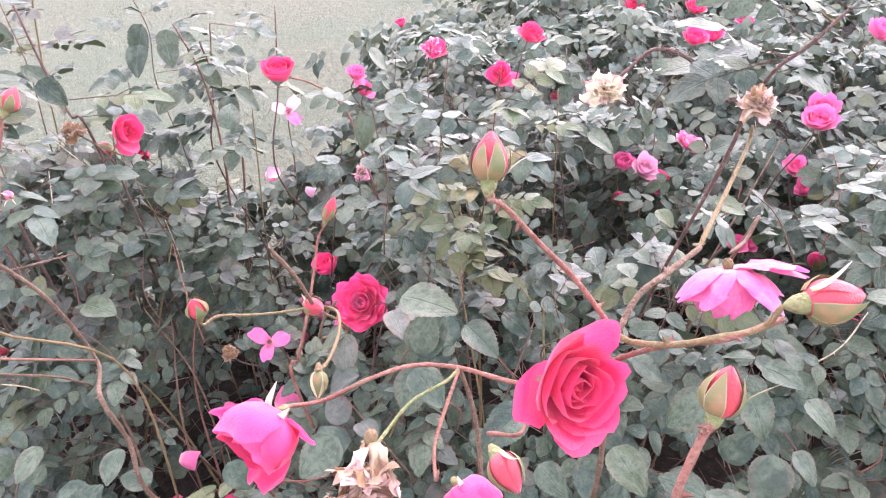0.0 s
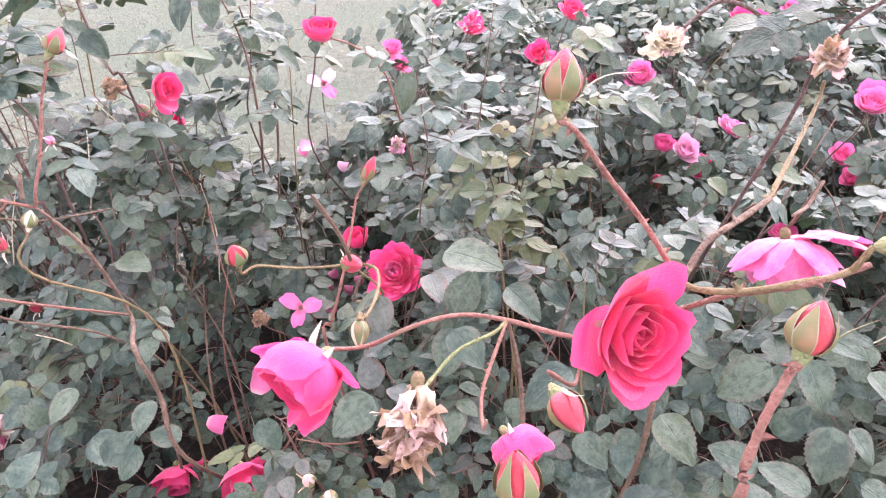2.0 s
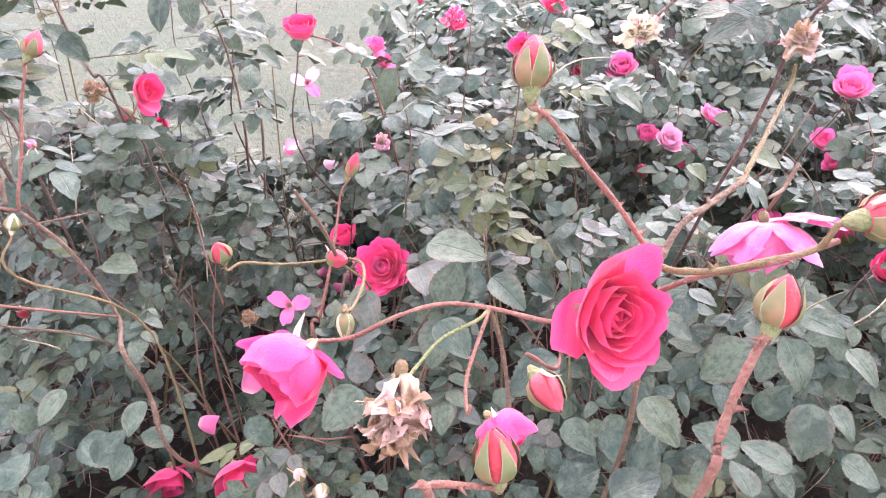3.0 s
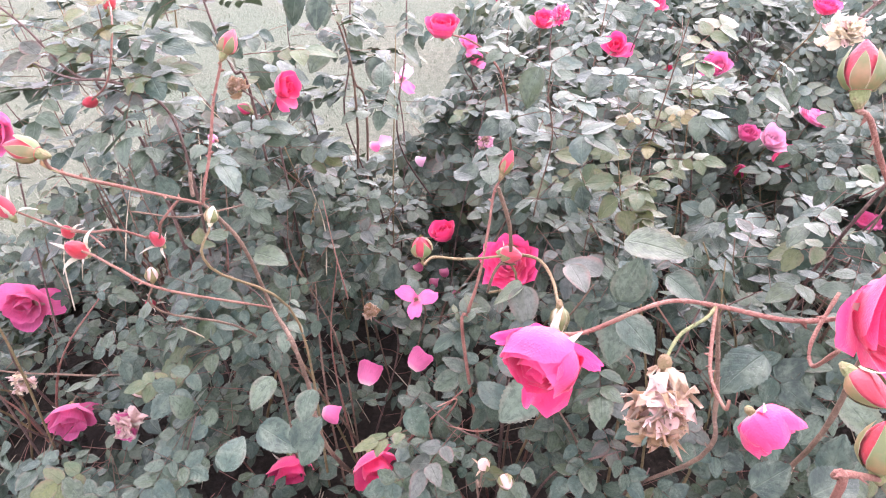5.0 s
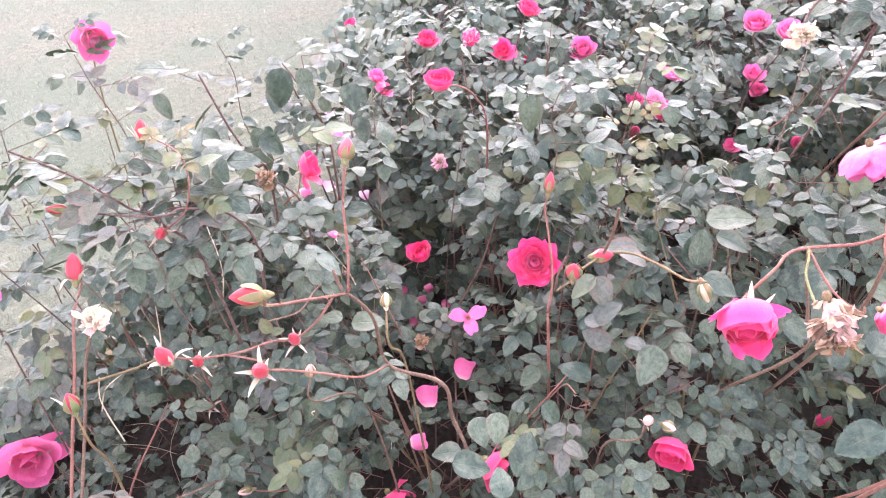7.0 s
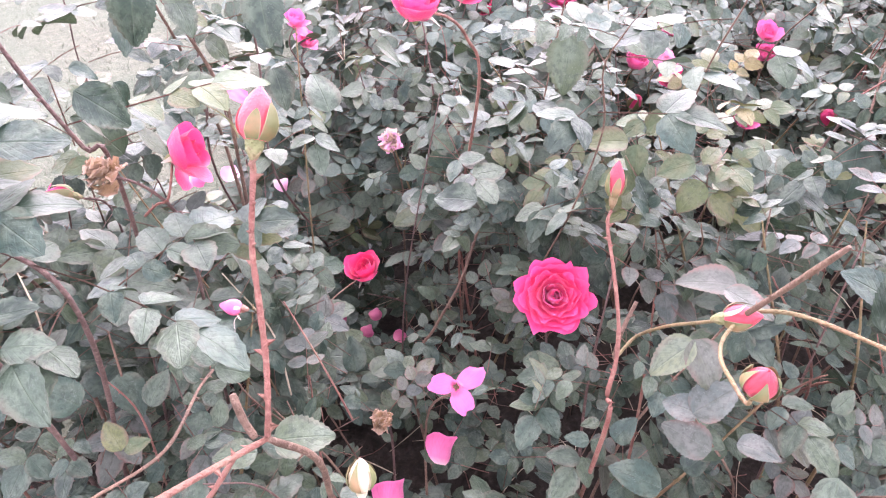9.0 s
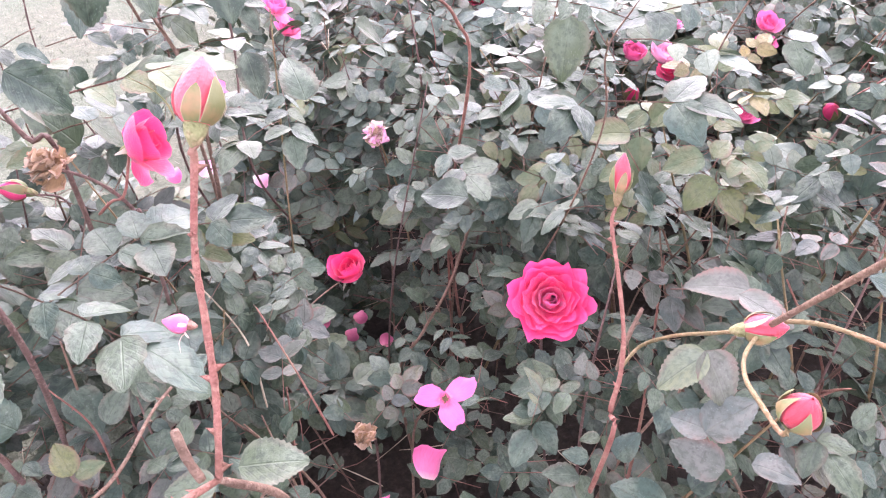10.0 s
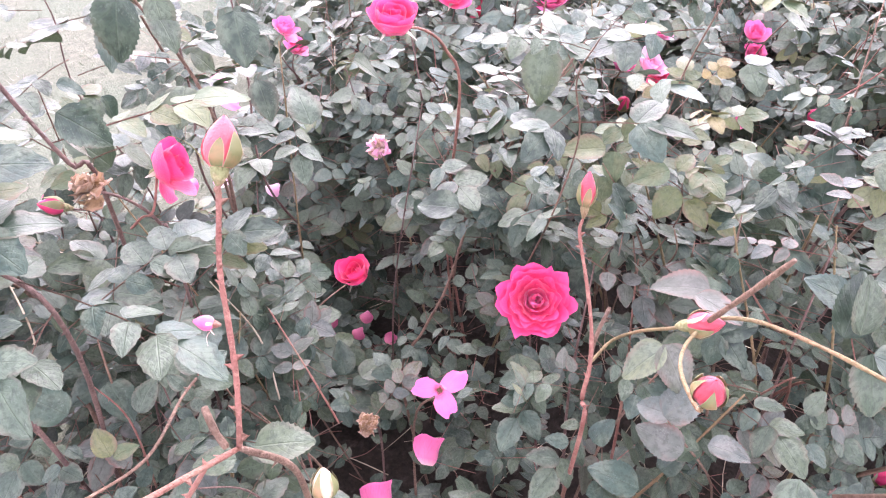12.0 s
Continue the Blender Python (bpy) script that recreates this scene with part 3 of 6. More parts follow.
def bud(at, facing, size, label, mat=None, open_sepals=1, lean=60, fat=0.40, hip=S_GREEN, seed=0, sepal_mat=None, cover=5, name="rose_bud", b=None, star=False, reach=(0.82, 1.06), ways=()):
    """A bud with its middle at `at`, pointing along facing; size is its length without the hip."""
    rng = random.Random(seed + 77)
    HEADS.append((Vector(at), size * 0.4))
    mat = mat or P_DEEP
    b = b or owner(at)
    z = Vector(facing).normalized()
    x = z.cross(Vector((0.3, 0.9, 0.2))).normalized()
    rot = Matrix((x, z.cross(x), z)).transposed().to_4x4()
    STALKS.append((Vector(at) - z * size * 0.75, z, b, size))
    m = local(b, Matrix.Translation(Vector(at) - z * size * 0.42) @ rot)
    s = Shape()
    prof = [-0.37, -0.36, -0.28, -0.18, -0.08, 0.0, 0.05]
    rad = [0.01, 0.14, 0.26, 0.40, 0.46, 0.48, 0.5]
    rr = size * fat
    rows = [(rr * q * math.cos(w * math.pi / 5), rr * q * math.sin(w * math.pi / 5), p * size) for p, q in zip(prof, rad) for w in range(10)]
    s.add(rows, grid_faces(7, 10, True), [(0.5, 0.5)] * 70)
    head = part(name, s.mesh(name, hip), b, m, label)

    def side(q):
        """Radius of the closed bud at height q of its length."""
        return rr * float(np.interp(q, (0, 0.12, 0.32, 0.55, 0.78, 0.92, 1.0), (0.5, 0.86, 1.0, 0.92, 0.66, 0.40, 0.05) if star else (0.5, 0.82, 1.0, 0.9, 0.58, 0.3, 0.06)))

    for k in range(5):
        v, uv, nr, nc = [], [], 9, 7
        for i in range(nr):
            q = i / (nr - 1)
            for j in range(nc):
                c = 2 * j / (nc - 1) - 1
                w = c * (1.15 - 0.35 * q) + 0.9 * q
                r = max(0.0008, side(q)) * (0.94 + 0.05 * c + 0.02 * k / 5)
                v.append((r * math.cos(w), r * math.sin(w), size * (q - 0.06 * c * c * q)))
                uv.append((0.25 + 0.75 * q, 0.5 + 0.5 * c))
        sh = Shape()
        sh.add(v, grid_faces(nr, nc), uv, 0, pose(0, 0, 0, 0, 0, 72 * k + rng.uniform(-10, 10)))
        part("petal", sh.mesh("petal", mat), head)
    for way, bend, long in ways:
        d = rot.to_3x3().transposed() @ Vector(way)
        sepal(head, size * long, rr * 0.7, bend, math.degrees(math.atan2(d.y, d.x)), sepal_mat or SEPAL_WHITE, rng, 0, 0.2)
    for k in range(cover):
        spin = 72 * k + rng.uniform(-16, 16)
        if k < open_sepals:
            tilt = (30, 125, 70, 150, 50)[(k + seed) % 5] if star else lean
            sepal(head, size * rng.uniform(0.7, 1.0), rr * 0.8, tilt + rng.uniform(-15, 15), spin, sepal_mat or SEPAL_WHITE, rng, 0, 0.24 if star else 0.17)
        else:
            v, uv, nr, nc = [], [], 10, 5
            ln, broad, tw, flare = rng.uniform(*reach), rng.uniform(0.48, 0.66), rng.uniform(-0.25, 0.25), rng.uniform(0.0, 0.3)
            for i in range(nr):
                q = i / (nr - 1)
                half = broad * (1 - q) ** 0.65 + 0.02
                for j in range(nc):
                    c = 2 * j / (nc - 1) - 1
                    r = max(0.001, side(q * ln) if q * ln < 0.98 else 0.001) * 1.06 + 0.0006 + rr * flare * q ** 4
                    v.append((r * math.cos(half * c + tw * q), r * math.sin(half * c + tw * q), size * q * ln))
                    uv.append((q, 0.5 + 0.5 * c))
            sh = Shape()
            sh.add(v, grid_faces(nr, nc), uv, 0, pose(0, 0, 0, 0, 0, spin))
            part("sepal", sh.mesh("sepal", SEPAL), head)
    return head


def fallen_petal(at, facing, size, mat, label="fallen pink rose petal lying on the leaves", turn=0.0, seed=0, clear=0.6):
    """A loose petal, cupped, lying on the leaves."""
    HEADS.append((Vector(at), size * clear if mat != P_SOIL else 0.0))
    rng = random.Random(seed)
    va, fa, ua = petal(size, size * 1.3, size * 0.6, -25, 35, 15, rng, 0.07)
    va[:, 0] -= size * 0.5
    va[:, 2] -= size * 0.5
    sh = Shape()
    sh.add(va, fa, ua)
    ob = tagged(new("fallen_petal", sh.mesh("fallen_petal", mat)), label, "petal", "fallen rose petals")
    z = Vector(facing).normalized()
    x = z.cross(Vector((0.3, 0.9, 0.2))).normalized()
    ob.matrix_world = Matrix.Translation(at) @ Matrix((z, z.cross(x), -x)).transposed().to_4x4() @ pose(0, 0, 0, turn)
    return ob


def hang_flowers():
    """Gives every flower that no stem has reached yet one of its own, down into its bush."""
    for foot, z, b, size in STALKS:
        if min((q - foot).length for q in CANES) < 0.035:
            continue
        low = b.location.lerp(Vector((foot.x, foot.y, 0)), 0.5)
        bent = foot - z * 0.03 + Vector((0, 0, -0.02))
        mid = bent.lerp(Vector((low.x, low.y, foot.z * 0.45)), 0.45) + Vector((R.uniform(-0.02, 0.02), 0.02, 0))
        if not in_the_clear(mid, 0.0):
            mid += Vector((0.03, 0.06, -0.03))
        cane([foot + z * size * 0.15, bent, mid, (low.x, low.y, max(0.03, foot.z * 0.2))], 0.0022, 0.004, R.choice((S_DARK, S_OLIVE, S_BROWN)), 4, b, leaves=4, first=0.3, last=0.9)
# ---- ground ----
def sheet(name, x0, x1, y0, y1, nx, ny, height, mat):
    s = Shape()
    v = [(x0 + (x1 - x0) * i / (nx - 1), y0 + (y1 - y0) * j / (ny - 1)) for j in range(ny) for i in range(nx)]
    s.add([(x, y, height(x, y)) for x, y in v], grid_faces(ny, nx), [(x, y) for x, y in v])
    return new(name, s.mesh(name, mat))


def lawn_edge(x):
    """How far back the bed reaches: the lawn lies beyond, and comes nearer on one side."""
    if x < -0.75:
        return 1.5
    if x < -0.3:
        return 1.5 + (x + 0.75) * 0.75
    return 1.84 + (x + 0.3) * 3.6


tagged(sheet("ground", -600, 600, -600, 600, 61, 61, lambda x, y: 0.0, LAWN), "pale, dry, short-mown lawn", "lawn", kind="structure")


def soil_height(x, y):
    inside = max(0.0, min(1.0, (lawn_edge(x) - y) * 4, (y - 0.18) * 6, (x + 1.6) * 3, (1.6 + 0.78 * y - x) * 3, (6.0 - y) * 3))
    return -0.02 + inside * (0.035 + 0.02 * noise.noise((x * 3, y * 3, 0)) + 0.012 * noise.noise((x * 11, y * 11, 4)))


tagged(sheet("soil_bed", -1.8, 6.6, 0.1, 6.5, 150, 130, soil_height, SOIL), "dark crumbly soil of the rose bed", "soil", kind="structure")

# ---- the bushes ----
for x, y in (
    (-1.1, 0.85), (-0.72, 0.95), (-0.42, 0.8), (-0.16, 0.72), (0.05, 0.64), (0.33, 0.78), (0.8, 0.8),
    (-0.95, 1.25), (-0.42, 1.3), (-0.1, 1.2), (0.25, 1.15), (0.62, 1.3), (1.1, 1.3)):
    bush(x, y, "rose bush with dull green leaves, red buds and pink flowers")
FAR = [bush(x, y, "rose bush with pink flowers, farther back in the bed") for x, y in (
    (1.5, 0.9), (2.0, 1.2), (0.0, 1.75), (0.5, 1.85), (1.1, 1.9), (1.8, 1.8), (0.25, 2.5), (0.9, 2.6), (1.6, 2.7), (2.4, 2.6), (0.5, 3.4), (1.3, 3.6), (2.2, 3.7), (3.2, 3.6), (0.9, 4.6), (2.0, 4.9), (3.3, 5.0), (4.5, 4.8))]
# ---- the flowers, buds and stems that stand out ----

# the tall flowers at the front of the bed
rose((0.093, 0.342, 0.877), (0.50, -0.78, 0.36), 0.051, "hero", P_RED, "large crimson-pink rose, half open and wet with dew", seed=1, sepals=0, crumple=0.08, ruffle=0.06, outer=(((-0.75, 0, 0.75), 1.20, 1.35, 58, 36, 20), ((0.25, 0, 1), 1.20, 1.35, 58, 34, 20), ((-1, 0, -0.1), 1.0, 1.0, 66, 60, 80), ((-0.6, 0, -0.8), 0.95, 1.2, 66, 20, 30), ((0.0, 0, -1), 1.08, 0.95, 74, 50, 20), ((0.8, 0, -0.55), 0.9, 1.2, 62, 0, 20)), white_sepals=(((-1, 0, 0.3), 95),))
rose((-0.133, 0.336, 0.826), (-0.55, -0.81, -0.20), 0.049, "globe", P_HOT, "hot-pink rose nodding downwards on a bent stem", seed=2, crumple=0.15, ruffle=0.06, sepals=0, outer=(((-0.9, 0, 0.15), 0.95, 0.6, 74, 20, 20), ((0.30, 0, -0.95), 1.25, 0.95, 74, -26, -10), ((1, 0, 0.1), 0.75, 0.55, 88, 80, 10)), white_sepals=(((0, 0, 1), 150), ((0.6, 0, 0.7), 120)))
rose((-0.050, 0.306, 0.822), (-0.12, -0.66, -0.74), 0.050, "limp", (P_BUFF, P_TAN, P_BUFF, P_BROWN, P_TAN), "withered buff-brown rose hanging head down", seed=3, sepals=3, sepal_lean=60, hip=S_OLIVE, sepal_mat=P_TAN, heart=P_BROWN)
rose((0.024, 0.293, 0.806), (0.60, -0.70, -0.38), 0.032, "globe", P_HOT, "small hot-pink rose opening sideways with white sepals", seed=4, sepals=0, crumple=0.2, ruffle=0.12, white_sepals=(((-0.3, 0, 1), 130), ((1, 0, 0.4), 80), ((0.3, 0, -1), 85)))
bud((0.036, 0.351, 1.049), (0.05, 0.48, 0.87), 0.029, "tall red rose bud with one white-edged sepal bent away", seed=5, open_sepals=0, mat=P_CORAL, hip=S_GREEN, reach=(0.7, 1.0), cover=4, ways=(((1, 0, 0.1), 85, 1.5),))
bud((0.155, 0.247, 0.962), (0.29, 0.46, 0.84), 0.027, "red rose bud in green sepals on a thick pinkish stem", seed=6, open_sepals=0, sepal_mat=SEPAL, ways=(((0.8, 0, 0.6), 44, 1.2),))
bud((0.240, 0.311, 0.973), (0.99, 0.07, 0.09), 0.036, "orange-red bud with a swollen green hip", seed=7, open_sepals=1, lean=60, mat=P_CORAL)
bud((0.011, 0.183, 0.924), (-0.10, 0.28, 0.96), 0.026, "red bud just showing between green sepals", seed=8, open_sepals=0)
bud((0.044, 0.250, 0.895), (0.45, -0.88, -0.16), 0.025, "red bud opening under the large rose", seed=9, open_sepals=1, mat=P_CORAL, lean=50)
rose((0.334, 0.600, 0.758), (0.10, -0.45, -0.89), 0.058, "globe", (P_FADED, P_PINK, P_HOT, P_FADED), "large faded pink rose past its best, hanging over", seed=10, sepals=3, sepal_lean=80, sepal_mat=P_TAN, hip=S_OLIVE, ruffle=0.14, crumple=0.30, outer=(((1, 0, 0.5), 1.25, 0.75, 96, 60, 10), ((0.7, 0, 0.9), 1.15, 0.7, 104, 70, 20), ((-1, 0, 0.1), 1.1, 0.9, 92, 20, 20), ((-0.5, -0.5, -0.2), 1.15, 1.0, 90, 10, 20), ((0.4, -0.6, -0.2), 1.15, 1.0, 88, 6, 20)))
rose((0.172, 0.639, 0.981), (-0.10, -0.57, 0.82), 0.034, "dried", (P_CREAM, P_CREAM, P_TAN), "dried cream-coloured rose head on an arched twig", seed=11, sepals=3)
rose((0.298, 0.576, 0.989), (0.01, -0.09, 1.00), 0.030, "dried", (P_BUFF, P_BROWN, P_TAN), "dead brown rose head on an upright stem", seed=12, sepals=3)

# flowers in the middle of the bed
rose((-0.133, 0.869, 0.525), (-0.27, -0.63, 0.73), 0.050, "open", P_HOT, "fully open crimson-pink rose", seed=13, sepals=0, heart=P_PINK, crumple=0.12, ruffle=0.07)
rose((-0.273, 1.254, 0.331), (-0.29, -0.10, 0.95), 0.046, "cup", P_HOT, "small crimson rose, half open, low among the leaves", seed=14, sepals=2, clear=1.5)
rose((-0.504, 0.983, 0.793), (0.91, -0.31, 0.27), 0.042, "loose", P_RED, "red rose losing its shape, with loose lower petals", seed=15, sepals=2)
rose((-0.247, 0.996, 0.885), (0.05, -0.25, 0.97), 0.038, "cup", P_RED, "round red rose bud opening on a side stem", seed=16, sepals=3, sepal_lean=130)
rose((-0.293, 0.835, 0.472), (-0.29, -0.64, 0.71), 0.037, "spent", P_PINK, "spent flower with three pink petals left", seed=17, sepals=0, turn=-28)
bud((-0.243, 0.516, 0.805), (-0.03, -0.15, 0.98), 0.023, "pink-red bud in pale sepals on a side stem", seed=18, open_sepals=0, mat=P_CORAL, sepal_mat=SEPAL_WHITE, reach=(0.8, 1.0), fat=0.46)
bud((-0.147, 0.604, 0.734), (0.73, -0.61, 0.29), 0.029, "red bud at a fork of the stem", seed=19, open_sepals=1, mat=P_CORAL, lean=80, reach=(0.6, 0.9))
bud((-0.149, 0.770, 0.768), (0.38, 0.43, 0.82), 0.034, "slim red bud on a straight stem", seed=20, open_sepals=0, fat=0.27, mat=P_CORAL, hip=S_OLIVE, reach=(0.5, 0.8))
bud((-0.470, 0.693, 0.958), (0.39, 0.52, 0.76), 0.029, "tall pink-red bud with a reflexed sepal", seed=21, open_sepals=1, lean=85, mat=P_BLUSH, hip=S_GREEN, reach=(0.45, 0.75), cover=4, fat=0.38, sepal_mat=SEPAL)
bud((-0.625, 0.519, 0.911), (-0.97, 0.03, 0.25), 0.034, "dark red bud on a long arching stem", seed=22, open_sepals=1, lean=160, mat=P_DEEP, fat=0.36, sepal_mat=SEPAL, reach=(0.45, 0.8))
bud((-0.109, 0.431, 0.785), (-0.00, -0.65, -0.76), 0.024, "pale hip with its petals gone", seed=23, open_sepals=0, mat=P_CREAM, hip=S_OLIVE, fat=0.34)
bud((-0.478, 0.564, 0.810), (0.21, 0.39, 0.90), 0.018, "pale dried hip at a fork", seed=24, open_sepals=0, mat=P_CREAM, hip=S_STRAW, fat=0.4)
bud((-0.512, 0.686, 0.844), (-0.86, 0.45, 0.23), 0.013, "small withered pinkish bud on the side of a stem", seed=25, open_sepals=3, lean=110, cover=3, sepal_mat=P_TAN, mat=P_FADED, hip=S_RED, fat=0.42)

# the cluster of small buds
bud((-0.603, 0.651, 0.717), (-0.14, -0.37, 0.92), 0.027, "small red bud with open white sepals", seed=26, open_sepals=5, lean=100, mat=P_CORAL, star=True, fat=0.31)
bud((-0.649, 0.564, 0.761), (-0.06, -0.59, 0.80), 0.034, "red bud with drooping white sepals", seed=27, open_sepals=5, lean=140, mat=P_DEEP, star=True, fat=0.31)
bud((-0.755, 0.611, 0.789), (-0.10, -0.20, 0.97), 0.034, "red bud with white sepals spread out", seed=28, open_sepals=5, lean=110, mat=P_CORAL, star=True, fat=0.31)
bud((-0.735, 0.670, 0.714), (0.19, -0.47, 0.86), 0.026, "small red bud beside pale sepals", seed=29, open_sepals=5, lean=120, mat=P_DEEP, star=True, fat=0.31)
bud((-0.804, 0.888, 0.407), (-0.14, -0.64, 0.76), 0.026, "little red bud low on the bush", seed=30, open_sepals=5, lean=95, mat=P_CORAL, star=True, fat=0.31)
bud((-0.593, 0.600, 0.699), (0.20, -0.12, 0.97), 0.022, "pale withered bud", seed=31, open_sepals=0, mat=P_TAN, hip=S_OLIVE, fat=0.36)
bud((-0.851, 0.771, 0.848), (0.23, 0.37, 0.90), 0.036, "upright red bud with white sepals", seed=32, open_sepals=5, lean=90, mat=P_CORAL, star=True, fat=0.31)
rose((-0.823, 0.664, 0.835), (0.02, -0.57, 0.82), 0.028, "dried", (P_CREAM, P_CREAM, P_TAN), "dried cream rose head beside a red bud", seed=33, sepals=2)
bud((-0.732, 0.935, 0.945), (0.23, 0.37, 0.90), 0.032, "upright red bud with a white sepal", seed=34, open_sepals=5, lean=95, mat=P_DEEP, star=True, fat=0.31)
bud((-0.880, 0.915, 0.864), (-0.87, -0.00, 0.50), 0.030, "dark red bud on a thin side stem", seed=35, open_sepals=0, mat=P_DEEP, fat=0.32)
bud((-0.744, 0.827, 0.832), (-0.06, -0.97, 0.25), 0.028, "red bud with white sepals, tipped over", seed=36, open_sepals=5, lean=110, mat=P_DEEP, star=True, fat=0.31)
rose((-1.144, 1.091, 0.666), (0.15, -0.95, 0.26), 0.062, "half", P_PINK, "rose-pink flower behind a bud", seed=37, sepals=2)
rose((-0.822, 1.376, 0.973), (0.30, -0.92, -0.10), 0.054, "loose", (P_PALE, P_PINK), "large rose-pink flower on a tall bush", seed=38, sepals=2, crumple=0.16, ruffle=0.09)

# low flowers under the leaves
rose((-1.224, 1.062, 0.245), (0.22, -0.85, 0.25), 0.078, "loose", P_PINK, "deep pink rose low among the leaves", seed=39, sepals=2, clear=0.6, crumple=0.2, ruffle=0.1)
rose((-0.990, 0.792, 0.185), (0.30, -0.85, -0.20), 0.064, "loose", P_PINK, "deep pink rose hanging low in the bush", seed=40, sepals=3, clear=0.6, crumple=0.22, ruffle=0.12)
rose((-0.770, 0.665, 0.330), (-0.20, -0.93, 0.30), 0.046, "dried", (P_TAN, P_FADED, P_TAN), "shrivelled pale pink rose", seed=41, sepals=2)
rose((-0.905, 0.558, 0.577), (0.21, -0.63, 0.75), 0.036, "cup", P_DEEP, "dark red rose half hidden by leaves", seed=42, sepals=1, clear=0.3)
rose((-0.525, 0.700, 0.175), (0.20, -0.80, -0.30), 0.060, "loose", P_HOT, "hot-pink rose near the ground", seed=43, sepals=2, clear=0.7, crumple=0.2, ruffle=0.1)
rose((-0.342, 0.597, 0.332), (0.45, -0.88, -0.14), 0.052, "loose", P_RED, "crimson rose behind crossing leaves", seed=44, sepals=0, clear=0.15, crumple=0.12)
rose((-0.055, 0.499, 0.344), (-0.71, -0.69, -0.12), 0.052, "cup", P_HOT, "hot-pink rose nodding behind a leaf", seed=45, sepals=1, clear=0.8)
rose((-0.383, 0.874, 0.410), (0.01, -0.74, 0.67), 0.026, "dried", (P_BROWN, P_BUFF, P_BROWN), "small dead brown rose head", seed=46, sepals=1, clear=0.8)
rose((-0.580, 0.967, 0.800), (-0.45, 0.13, 0.88), 0.030, "dried", (P_BUFF, P_BROWN), "dead buff rose head at the end of a dark twig", seed=47, sepals=1)
bud((-0.660, 1.183, 0.671), (-0.91, 0.14, 0.40), 0.030, "hot-pink bud lying sideways", seed=48, open_sepals=1, mat=P_HOT)
bud((-0.176, 0.420, 0.585), (0.10, -0.35, 0.93), 0.020, "pale dried hip with brown sepals", seed=49, open_sepals=2, mat=P_TAN, hip=S_OLIVE, fat=0.36, sepal_mat=P_BUFF)
bud((-0.152, 0.406, 0.574), (0.20, -0.89, 0.40), 0.021, "pale closed bud, dried", seed=50, open_sepals=0, mat=P_TAN, hip=S_OLIVE, fat=0.38)
bud((0.439, 0.590, 0.062), (0.41, -0.28, 0.87), 0.042, "hot-pink bud close to the soil", seed=51, open_sepals=1, mat=P_HOT)

bud((-0.769, 0.720, 0.347), (-0.95, -0.10, 0.25), 0.024, "slim pale bud lying sideways on a thin stem", seed=95, open_sepals=0, mat=P_TAN, hip=S_GREEN, fat=0.34)
rose((-0.986, 0.736, 0.349), (-0.10, -0.80, -0.45), 0.036, "dried", (P_TAN, P_BUFF, P_CREAM), "dried buff rose head hanging on a dead twig", seed=96, sepals=2, clear=0.5)
bud((-0.870, 0.600, 0.770), (0.10, 0.10, 0.95), 0.028, "red bud among reddish young leaves", seed=97, open_sepals=1, mat=P_CORAL, fat=0.34)

# flowers farther back
rose((0.472, 1.363, 0.522), (0.11, -0.53, 0.84), 0.040, "half", P_PALE, "pale pink rose in a cluster", seed=52, sepals=1, clear=1.0, crumple=0.12, ruffle=0.08)
rose((0.431, 1.404, 0.515), (0.07, -0.36, 0.93), 0.036, "cup", P_PINK, "rose-pink flower beside a paler one", seed=53, sepals=1, crumple=0.12, ruffle=0.06, clear=0.3)
rose((0.526, 1.392, 0.466), (-0.32, -0.60, 0.73), 0.036, "half", P_HOT, "hot-pink rose under a pale one", seed=54, sepals=1, crumple=0.12, ruffle=0.06, clear=0.3)
rose((0.627, 1.523, 0.500), (0.35, -0.24, 0.90), 0.042, "open", (P_PINK, P_PALE), "open rose-pink flower with many petals", seed=55, sepals=1, clear=1.0, crumple=0.12, ruffle=0.08)
bud((0.426, 1.382, 0.432), (-0.21, -0.56, 0.80), 0.046, "hot-pink bud near the ground", seed=56, open_sepals=0, mat=P_HOT, fat=0.36)
rose((-0.178, 1.312, 0.542), (-0.43, -0.33, 0.84), 0.034, "dried", (P_PALE, P_TAN, P_BUFF, P_TAN), "spent flower with pale buff petals", seed=57, sepals=2, crumple=0.12, ruffle=0.06, clear=0.3)
rose((-0.395, 1.605, 0.573), (0.29, -0.56, 0.77), 0.046, "spent", (P_PINK, P_PALE), "spent flower with two hanging pink petals", seed=58, sepals=2, turn=30, crumple=0.12, ruffle=0.06, clear=0.3)
rose((-0.703, 1.410, 0.547), (-0.02, -0.58, 0.81), 0.038, "tight", P_HOT, "hot-pink bud beside the lawn", seed=59, sepals=2, crumple=0.12, ruffle=0.06, clear=0.3)
rose((0.760, 1.237, 0.691), (-0.09, -0.43, 0.90), 0.042, "half", P_PINK, "rose-pink flower behind leaves", seed=60, sepals=1, crumple=0.12, ruffle=0.06, clear=1.0)
rose((0.223, 1.632, 0.754), (0.35, -0.36, 0.86), 0.042, "half", P_RED, "red rose high at the back", seed=61, sepals=1, crumple=0.12, ruffle=0.06, clear=0.3)
rose((0.154, 1.666, 0.640), (-0.22, -0.61, 0.77), 0.048, "loose", P_HOT, "hot-pink rose with loose petals", seed=62, sepals=1, crumple=0.12, ruffle=0.06, clear=0.3)
